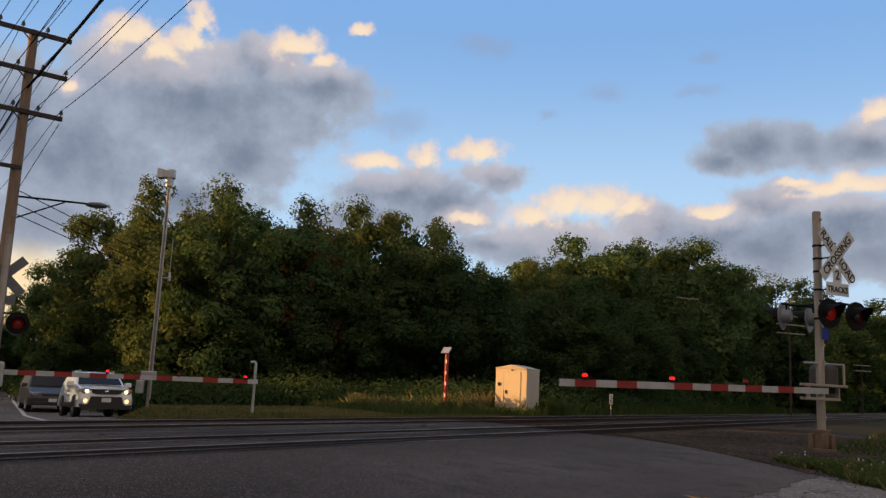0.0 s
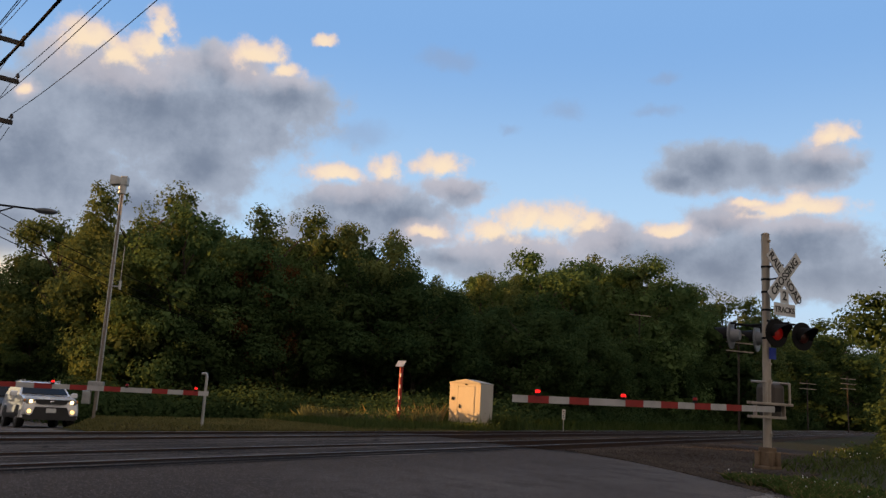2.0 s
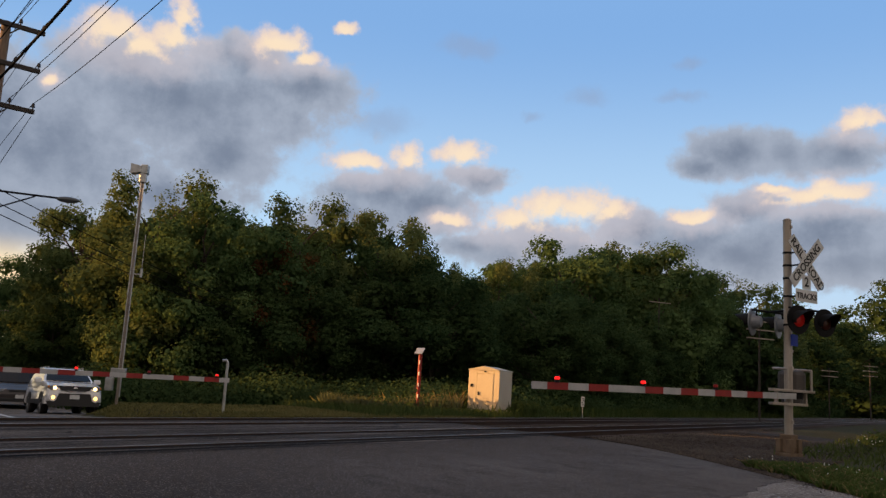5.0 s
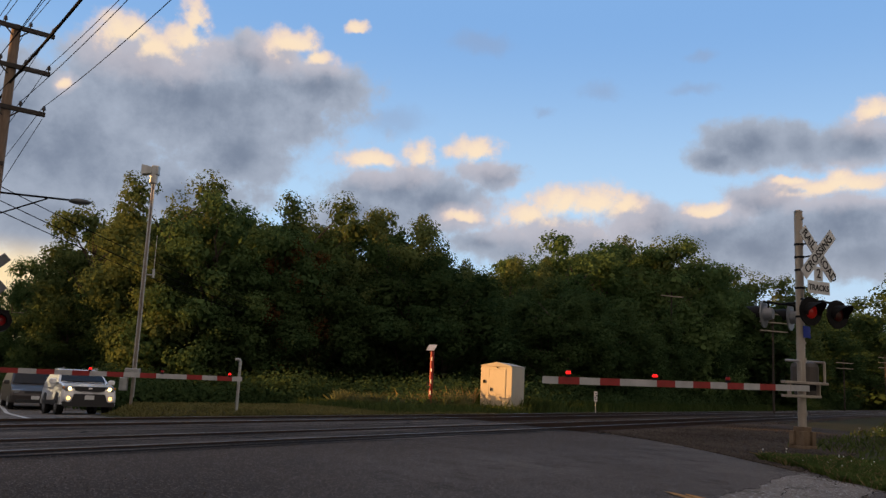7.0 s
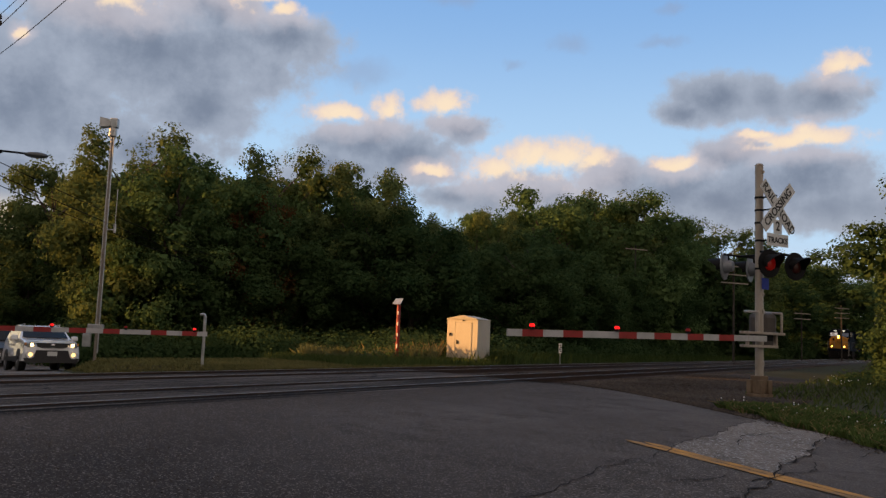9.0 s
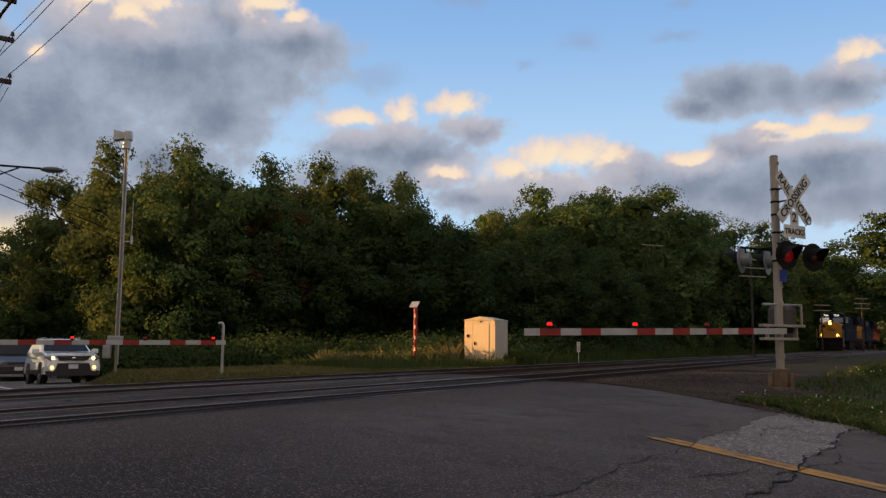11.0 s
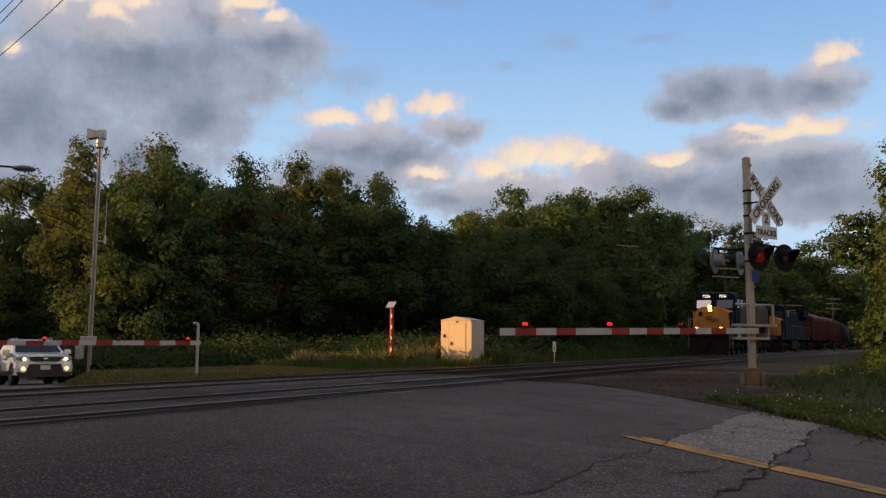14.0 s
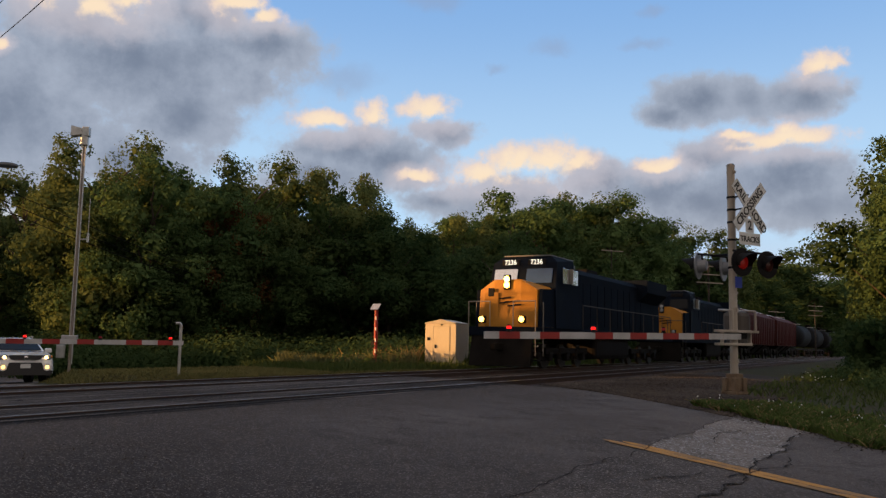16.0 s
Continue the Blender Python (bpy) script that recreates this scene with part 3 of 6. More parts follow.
for sx in (-1, 1):
    bm = B()
    rod(bm, (0.14 + sx * 0.34, -0.14, 1.18), (0.14 + sx * 0.34, -0.14, 1.60), 0.024, seg=10)
    rod(bm, (0.14 + sx * 0.34, -0.15, 1.60), (0.14 + sx * 0.30, 0.22, 1.62), 0.024, seg=10)
    part("support_frame", bm, MAST_PAINT, mast)
bm = B()
box(bm, (-0.08, -0.14, 1.20), (1.22, 0.10, 0.05), bevel=0.006)
box(bm, (-0.18, -0.14, 0.95), (1.0, 0.10, 0.05), bevel=0.006)
for sx in (-0.52, 0.30):
    box(bm, (sx, -0.14, 1.075), (0.03, 0.07, 0.22))
part("arm_bracket", bm, MAST_PAINT, mast)
bm = B()
box(bm, (0.02, -0.05, 1.14), (0.5, 0.14, 0.16), bevel=0.02)
part("counterweight", bm, BLACK, mast)
part("conduit", rod(B(), (0.17, 0.16, 0.1), (0.17, 0.16, 1.1), 0.05), MAST_PAINT, mast)
arm = gate_arm(mast, 6.1, 1.10, -0.16, -1, -0.9)
for xx, m in ((-5.62, RED_GLOW), (-3.83, RED_GLOW), (-2.13, RED_DIM)):
    arm_lamp(arm, xx, 0.058, m)

# the far signal, seen from behind
FM = polar(-26.75, 23.2)
mast2 = thing("crossing_signal", Matrix.Translation(on_ground(FM)) @ Matrix.Rotation(radians(-ROAD_AZ + 180), 4, "Z"),
              "aluminium crossing signal mast seen from behind", "crossing signal", "crossing signals")
part("mast_pole", rod(B(), (0, 0, 0.05), (0, 0, 4.55), 0.08, seg=20), MAST_PAINT, mast2)
bm = B()
box(bm, (0, 0, 0.15), (0.4, 0.4, 0.3), bevel=0.03)
part("mast_base", bm, MAST_PAINT, mast2)
crossbuck(mast2, 3.55, -0.18, False)
part("track_count_sign", box(B(), (0, -0.18, 2.95), (0.62, 0.008, 0.22)), SIGN_BACK, mast2)
bm = B()
rod(bm, (-0.62, 0, 2.62), (0.62, 0, 2.62), 0.022)
part("crossarm", bm, BLACK, mast2)
for xx in (-0.42, 0.42):
    flasher(mast2, (xx, 0.2, 2.38), math.pi, RED_FAINT)
    flasher(mast2, (xx, -0.2, 2.38), 0, None)
bm = B()
box(bm, (0.0, 0.28, 1.15), (0.5, 0.4, 0.6), bevel=0.05)
part("gate_mechanism", bm, GALV, mast2)
arm2 = gate_arm(mast2, 6.55, 1.20, -0.16, -1, 0.3, 0.125)
for xx, m in ((-6.2, RED_GLOW), (-4.4, RED_DIM), (-2.62, RED_GLOW)):
    arm_lamp(arm2, xx, 0.058, m)
tip = thing("gate_rest_post", Matrix.Translation(on_ground(polar(-11.3, 26.5))), "thin grey steel post at the gate arm's end", "post")
bm = B()
rod(bm, (0, 0, -0.1), (0, 0, 1.50), 0.045)
rod(bm, (0, 0, 1.49), (-0.05, -0.02, 1.57), 0.042)
rod(bm, (-0.04, -0.02, 1.56), (-0.15, -0.05, 1.54), 0.038)
part("post", bm, GALV, tip)


# ---- signal bungalow, marker posts ----
BC = polar(6.15, 40.0)
bung = thing("signal_bungalow", Matrix.Translation(on_ground(BC)) @ Matrix.Rotation(radians(-119), 4, "Z"),
             "pale painted metal railway equipment cabinet in the grass", "equipment cabinet")
BW, BH = 1.55, 1.95
part("body", box(B(), (0, 0, 0.12 + BH / 2), (BW, BW, BH), bevel=0.015), BUNGALOW, bung)
part("plinth", box(B(), (0, 0, 0.02), (BW + 0.08, BW + 0.08, 0.24)), BUNG_TRIM, bung)
bm = B()
prism(bm, [(-BW / 2 - 0.02, BH + 0.10), (BW / 2 + 0.02, BH + 0.10), (BW / 2 + 0.02, BH + 0.14), (0, BH + 0.30), (-BW / 2 - 0.02, BH + 0.14)], -BW / 2 - 0.02, BW / 2 + 0.05, "x")
part("roof", bm, BUNG_TRIM, bung, "shallow gabled metal roof")
door = part("door", box(B(), (BW / 2 + 0.012, 0.05, 1.08), (0.012, 0.80, 1.62), bevel=0.003), BUNGALOW, bung)
bm = B()
for zz in (0.22, 1.92):
    box(bm, (BW / 2 + 0.008, 0.05, zz), (0.02, 0.84, 0.02))
for yy in (-0.37, 0.47):
    box(bm, (BW / 2 + 0.008, yy, 1.07), (0.02, 0.02, 1.7))
part("door_frame", bm, BUNG_TRIM, bung)
bm = B()
box(bm, (BW / 2 + 0.05, -0.24, 1.0), (0.05, 0.05, 0.16), bevel=0.01)
part("handle", bm, BLACK, door)
bm = B()
for i in range(7):
    box(bm, (BW / 2 + 0.02, 0.12, 0.42 + i * 0.06), (0.012, 0.34, 0.02))
part("vent", bm, BUNG_TRIM, door)
part("switch_box", box(B(), (BW / 2 + 0.02, -0.60, 1.35), (0.05, 0.10, 0.14)), BLACK, bung)
part("lamp", box(B(), (BW / 2 + 0.02, 0.05, 2.0), (0.03, 0.08, 0.05)), BLACK, bung)

RPOS = polar(1.35, 38.5)
rp = thing("marker_post", Matrix.Translation(on_ground(RPOS)) @ Matrix.Rotation(radians(-125), 4, "Z"), "red and white striped post with a small solar panel on top", "marker post")
for i, (a, b, m) in enumerate(((0, 0.35, RED), (0.35, 0.9, RED), (0.9, 1.25, RED), (1.25, 2.72, RED))):
    part("tube", rod(B(), (0, 0, a), (0, 0, b), 0.085), RED, rp)
for i in range(5):
    part("reflective_band", box(B(), (0.078, 0.03, 0.35 + i * 0.5), (0.02, 0.05, 0.16)), SIGN_WHITE, rp, "white reflective band")
bm = B()
box(bm, (0, -0.12, 1.15), (0.16, 0.14, 0.36), bevel=0.01)
part("control_box", bm, BLACK, rp)
bm = B()
box(bm, (0.05, -0.02, 2.86), (0.36, 0.42, 0.03), rot=(0, 48, 0))
part("solar_panel", bm, GALV, rp)

wp = thing("small_marker", Matrix.Translation(on_ground(polar(12.3, 44.0), 0.22)), "short white milepost plate with dark markings", "marker")
part("plate", box(B(), (0, 0, 0.62), (0.17, 0.02, 0.5)), SIGN_WHITE, wp)
for i, dx in enumerate((0.02, -0.02, 0.03, 0.0)):
    part("marking", box(B(), (dx, -0.014, 0.46 + i * 0.1), (0.08, 0.006, 0.05)), BLACK_TEXT, wp)
part("post", rod(B(), (0, 0.02, -0.3), (0, 0.02, 0.8), 0.02), GALV, wp)

# ---- warning siren on its tall pole ----
POLE_GREY = mat("pole_grey_wood", (0.30, 0.255, 0.21), 0.5, 0.3, scale=2.5, amount=0.45, fine=26, fine_amount=0.4, streak=0.12)
HP = polar(-17.8, 31.0)
horn = thing("siren_pole", Matrix.Translation(on_ground(HP)), "tall thin weathered grey pole with a warning siren", "siren pole")
HT = 8.12
part("pole", rod(B(), (0, 0, -0.2), (0, 0, HT - 0.35), 0.050, 0.042, 16), POLE_GREY, horn)
bm = B()
rod(bm, (0.085, -0.05, 0.3), (0.07, -0.05, HT - 0.4), 0.022, seg=8)
rod(bm, (-0.02, -0.11, 1.2), (-0.01, -0.09, HT - 0.4), 0.018, seg=8)
part("conduit", bm, GALV, horn)
bm = B()
rod(bm, (0, 0, HT - 0.36), (0, 0, HT - 0.06), 0.14, seg=16)
part("rotator", bm, GALV, horn)
bm = B()
box(bm, (0.05, 0, HT + 0.10), (0.24, 0.26, 0.34), bevel=0.03)
part("siren_motor", bm, GALV, horn)
bm = B()
r4 = bmesh.ops.create_cone(bm, cap_ends=True, segments=4, radius1=0.25, radius2=0.16, depth=0.34, matrix=Matrix.Translation((-0.24, 0, HT + 0.10)) @ Matrix.Rotation(radians(90), 4, "Y") @ Matrix.Rotation(radians(45), 4, "Z"))
part("siren_horn", bm, GALV, horn, "square flared siren horn")
bm = B()
box(bm, (0.02, -0.19, 1.16), (0.50, 0.2, 0.20), bevel=0.02)
box(bm, (-0.26, -0.14, 0.72), (0.26, 0.16, 0.44), bevel=0.02)
part("control_box", bm, GALV, horn)
bm = B()
rod(bm, (0.34, -0.05, 4.4), (0.34, -0.05, 5.9), 0.012, seg=6)
rod(bm, (0.1, -0.05, 4.5), (0.34, -0.05, 4.5), 0.02, seg=6)
rod(bm, (0.34, -0.05, 4.4), (0.34, -0.05, 4.7), 0.045, seg=8)
part("antenna", bm, GALV, horn)

# ---- utility pole with crossarms, street lamp and wires ----
UP = polar(-26.85, 27.0)
UTOP = EYE + 27.0 * math.tan(radians(20.05))
upole = thing("utility_pole", Matrix.Translation(on_ground(UP)), "tall weathered wooden utility pole with three crossarms", "utility pole")
ug = ground_z(UP.x, UP.y)
UH = UTOP - ug
part("pole", rod(B(), (0, 0, -0.2), (0, 0, UH), 0.19, 0.13, 18), WOOD_POLE, upole)
ARM_AZ = 37.0
ax = Vector((math.cos(radians(ARM_AZ)), math.sin(radians(ARM_AZ)), 0))
ARM_Z = [EYE + 27.0 * math.tan(radians(a)) - ug for a in (19.85, 17.6, 15.15)]
INS = mat("insulator", (0.05, 0.04, 0.04), 0.3)
for z_ in ARM_Z:
    arm_ = new("crossarm")
    arm_.parent = upole
    arm_.matrix_basis = Matrix.Translation((0, 0, z_)) @ Matrix.Rotation(radians(ARM_AZ), 4, "Z")
    part("beam", box(B(), (-0.02, -0.16, 0), (2.10, 0.10, 0.135), bevel=0.01), WOOD_ARM, arm_)
    bm = B()
    for sx in (-1, 1):
        rod(bm, (sx * 0.34, -0.16, -0.03), (sx * 0.10, -0.16, -0.26), 0.022, seg=6)
    part("brace", bm, WOOD_ARM, arm_)
    for xx in (-0.95, -0.34, 0.34, 0.98):
        bm = B()
        rod(bm, (xx, -0.16, 0.06), (xx, -0.16, 0.16), 0.02, seg=8)
        rod(bm, (xx, -0.16, 0.14), (xx, -0.16, 0.20), 0.06, 0.045, 10)
        rod(bm, (xx, -0.16, 0.20), (xx, -0.16, 0.26), 0.055, 0.03, 10)
        part("insulator", bm, INS, arm_)
arm_ = new("crossarm")
arm_.parent = upole
arm_.matrix_basis = Matrix.Translation((0, 0, EYE + 27 * math.tan(radians(11.8)) - ug)) @ Matrix.Rotation(radians(180 + ARM_AZ), 4, "Z")
part("beam", box(B(), (0.45, 0.14, 0), (1.1, 0.09, 0.11)), WOOD_ARM, arm_)
# street lamp arm towards the road
LZ = EYE + 27 * math.tan(radians(10.0)) - ug
lamp = new("lamp_arm")
lamp.parent = upole
lamp.matrix_basis = Matrix.Translation((0, 0, LZ)) @ Matrix.Rotation(radians(14), 4, "Z")
bm = B()
rod(bm, (0.1, 0, 0.05), (2.05, 0, 0.02), 0.03, seg=8)
rod(bm, (0.1, 0, -0.60), (1.4, 0, 0.0), 0.022, seg=8)
part("bracket", bm, WIRE, lamp)
bm = B()
ball(bm, (2.28, 0, 0.0), 0.28, (1.15, 0.55, 0.32), 16)
part("lamp_head", bm, mat("lamp_head_grey", (0.12, 0.13, 0.14), 0.4, 0.3), lamp, "cobra head street lamp, unlit", True)


def wire(a, b, sag, r=0.012):
    cu = bpy.data.curves.new("wire", "CURVE")
    cu.dimensions, cu.bevel_depth, cu.bevel_resolution = "3D", r, 1
    sp = cu.splines.new("POLY")
    k = 24
    sp.points.add(k)
    for i in range(k + 1):
        f = i / k
        p = Vector(a).lerp(Vector(b), f)
        sp.points[i].co = (p.x, p.y, p.z - sag * 4 * f * (1 - f), 1)
    cu.materials.append(WIRE)
    return tagged(new("wire", cu), "thin black overhead wire on the utility poles", "wire", "overhead wires")


base = Vector((UP.x, UP.y, ug))
near_dir = Vector((0.575, -0.818, 0))
for zi, z_ in enumerate(ARM_Z):
    for xx in (-0.95, -0.34, 0.34, 0.98):
        p = base + ax * xx + Vector((0, 0, z_ + 0.26))
        wire(p, p + near_dir * 34 + Vector((0, 0, 0.7)), 0.8, 0.010)
        wire(p, p - near_dir * 45 + Vector((0, 0, -0.5)), 1.0, 0.010)
p = base + Vector((0, 0, ARM_Z[1] - 0.5))
wire(p, p + near_dir * 34 + Vector((0, 0, 0.6)), 0.5, 0.04)
wire(p, p - near_dir * 45 + Vector((0, 0, -0.5)), 1.0, 0.03)
for dz in (6.6, 6.2, 5.9):
    p = base + Vector((0, 0, dz))
    wire(p, Vector((-5, 75, dz - 0.9)), 0.8, 0.014)
wire(base + Vector((0, 0, ARM_Z[2] - 0.1)) + ax * 1.0, base + Vector((0.1, 0, LZ + 0.2)), -0.0, 0.01)


# ---- far railway line poles ----
def line_pole(az, d, z_top, arms, half=1.3):
    v = polar(az, d)
    e = thing("line_pole", Matrix.Translation(on_ground(v)) @ Matrix.Rotation(radians(20), 4, "Z"), "old wooden line pole with crossarms beside the track", "line pole", "line poles along the railway")
    h = EYE + d * math.tan(radians(z_top)) - ground_z(v.x, v.y)
    part("pole", rod(B(), (0, 0, -0.2), (0, 0, h), 0.09, 0.06, 8), TIE, e)
    for i in range(arms):
        part("crossarm", box(B(), (0, -0.12, h - 0.4 - 0.62 * i), (2 * half, 0.07, 0.08)), POLE_GREY, e)


line_pole(17.1, 78, 6.6, 1, 1.2)
line_pole(23.3, 66, 5.6, 3)
line_pole(27.3, 108, 2.55, 2)
line_pole(29.55, 120, 2.9, 3)
line_pole(31.6, 150, 2.45, 3)
line_pole(-25.1, 78, 3.3, 1, 0.9)


# ---- the sky in view: a far backdrop with drifting clouds ----
# each puff: bearing, elevation, half width and half height in degrees
CLOUD_BIG = [(-16.1, 17.4, 11.8, 4.2), (-23.7, 13.1, 7.9, 5.6), (-8.3, 19.2, 4.7, 2.2), (-13.2, 14.5, 4.6, 2.8), (-27.7, 14.8, 5.9, 4.9), (-19.9, 19.0, 7.0, 2.4), (-16.2, 11.2, 6.3, 2.4), (-25.0, 8.9, 6.5, 2.7), (-12.5, 20.6, 4.2, 1.7)]
CLOUD_MID = [(-2.4, 12.9, 5.0, 1.9), (4.0, 14.2, 3.0, 1.2), (-4.6, 11.0, 5.4, 1.8), (0.6, 12.0, 5.0, 2.2)]
CLOUD_LOW = [(8.7, 9.6, 7.4, 2.0), (15.1, 10.9, 3.8, 2.0), (18.0, 9.8, 5.0, 2.3), (3.7, 9.7, 2.9, 1.0)]
CLOUD_RIGHT = [(21.7, 15.9, 4.6, 2.1), (19.4, 15.1, 2.2, 1.1), (24.6, 15.7, 2.5, 2.0), (27.8, 15.9, 3.3, 2.0), (22.0, 12.3, 3.1, 1.5), (26.5, 10.7, 6.5, 2.7), (21.8, 9.6, 6.5, 2.8), (28.5, 8.8, 5.5, 2.0)]
CLOUD_FAINT = [(11.5, 19.9, 1.8, 0.8), (7.9, 18.7, 0.9, 0.4), (18.1, 19.7, 2.0, 0.5), (18.4, 21.7, 1.2, 0.5), (3.1, 22.7, 2.5, 0.9), (-2.6, 17.4, 2.9, 1.2)]
CLOUD_LIT = [(-21.0, 20.9, 2.6, 1.6), (-19.2, 20.3, 3.0, 1.2), (-16.8, 22.3, 1.2, 1.9), (-17.1, 21.0, 2.0, 1.2), (-10.1, 21.8, 2.4, 1.2), (-8.7, 21.0, 1.9, 0.7), (-5.7, 23.3, 0.9, 0.5), (-24.2, 17.3, 0.5, 0.4)]
CLOUD_LIT_LOW = [(-4.2, 14.6, 2.3, 1.0), (-0.7, 15.2, 1.5, 1.2), (3.0, 15.7, 2.2, 1.2), (2.6, 11.1, 1.6, 0.6), (6.9, 11.4, 2.4, 1.2), (9.4, 12.0, 3.0, 1.7), (11.6, 12.2, 2.8, 1.7), (13.4, 12.3, 1.9, 1.2), (18.7, 11.9, 1.9, 0.7)]
CLOUD_LIT_RIGHT = [(26.6, 13.1, 4.0, 0.9), (28.9, 17.6, 1.6, 1.0), (23.9, 13.7, 1.4, 0.4)]


def puffs(g, vec, lists):
    """The least scaled distance from any puff."""
    n, l = g.nodes, g.links
    last = None
    for az, el, ra, re in [p for lst in lists for p in lst]:
        mp, ln = n.new("ShaderNodeMapping"), n.new("ShaderNodeVectorMath")
        mp.vector_type = "TEXTURE"
        mp.inputs["Location"].default_value, mp.inputs["Scale"].default_value = (az, el, 0), (ra, re, 1)
        ln.operation = "LENGTH"
        l.new(vec, mp.inputs["Vector"])
        l.new(mp.outputs[0], ln.inputs[0])
        out = ln.outputs["Value"]
        if last is not None:
            mn = n.new("ShaderNodeMath")
            mn.operation = "SMOOTH_MIN"
            mn.inputs[2].default_value = 0.25
            l.new(last, mn.inputs[0])
            l.new(out, mn.inputs[1])
            out = mn.outputs[0]
        last = out
    return last


def cloud_group(name, lists, warp, rough, freq=0.28, lumps=0.5):
    """Cloud density over bearing and elevation, in degrees."""
    g = bpy.data.node_groups.new(name, "ShaderNodeTree")
    g.interface.new_socket("Vector", in_out="INPUT", socket_type="NodeSocketVector")
    g.interface.new_socket("Density", in_out="OUTPUT", socket_type="NodeSocketFloat")
    n, l = g.nodes, g.links
    gi, go = n.new("NodeGroupInput"), n.new("NodeGroupOutput")
    nz = n.new("ShaderNodeTexNoise")
    nz.inputs["Scale"].default_value, nz.inputs["Detail"].default_value, nz.inputs["Roughness"].default_value = freq, 7, rough
    l.new(gi.outputs[0], nz.inputs["Vector"])
    sub, mad = n.new("ShaderNodeVectorMath"), n.new("ShaderNodeVectorMath")
    sub.operation, mad.operation = "SUBTRACT", "MULTIPLY_ADD"
    sub.inputs[1].default_value = (0.5, 0.5, 0.5)
    l.new(nz.outputs["Color"], sub.inputs[0])
    l.new(sub.outputs[0], mad.inputs[0])
    mad.inputs[1].default_value = (warp, warp * 0.8, 0)
    l.new(gi.outputs[0], mad.inputs[2])
    flat = n.new("ShaderNodeVectorMath")
    flat.operation = "MULTIPLY"
    flat.inputs[1].default_value = (1, 1, 0)
    l.new(mad.outputs[0], flat.inputs[0])
    dist = puffs(g, flat.outputs[0], lists)
    n2 = n.new("ShaderNodeTexNoise")
    n2.inputs["Scale"].default_value, n2.inputs["Detail"].default_value, n2.inputs["Roughness"].default_value = lumps, 8, 0.62
    l.new(gi.outputs[0], n2.inputs["Vector"])
    m1 = n.new("ShaderNodeMath")
    m1.operation = "MULTIPLY_ADD"
    m1.inputs[1].default_value = 1.1
    l.new(n2.outputs["Fac"], m1.inputs[0])
    m1.inputs[2].default_value = 0.45
    m2 = n.new("ShaderNodeMath")
    m2.operation = "SUBTRACT"
    l.new(m1.outputs[0], m2.inputs[0])
    l.new(dist, m2.inputs[1])
    l.new(m2.outputs[0], go.inputs[0])
    return g


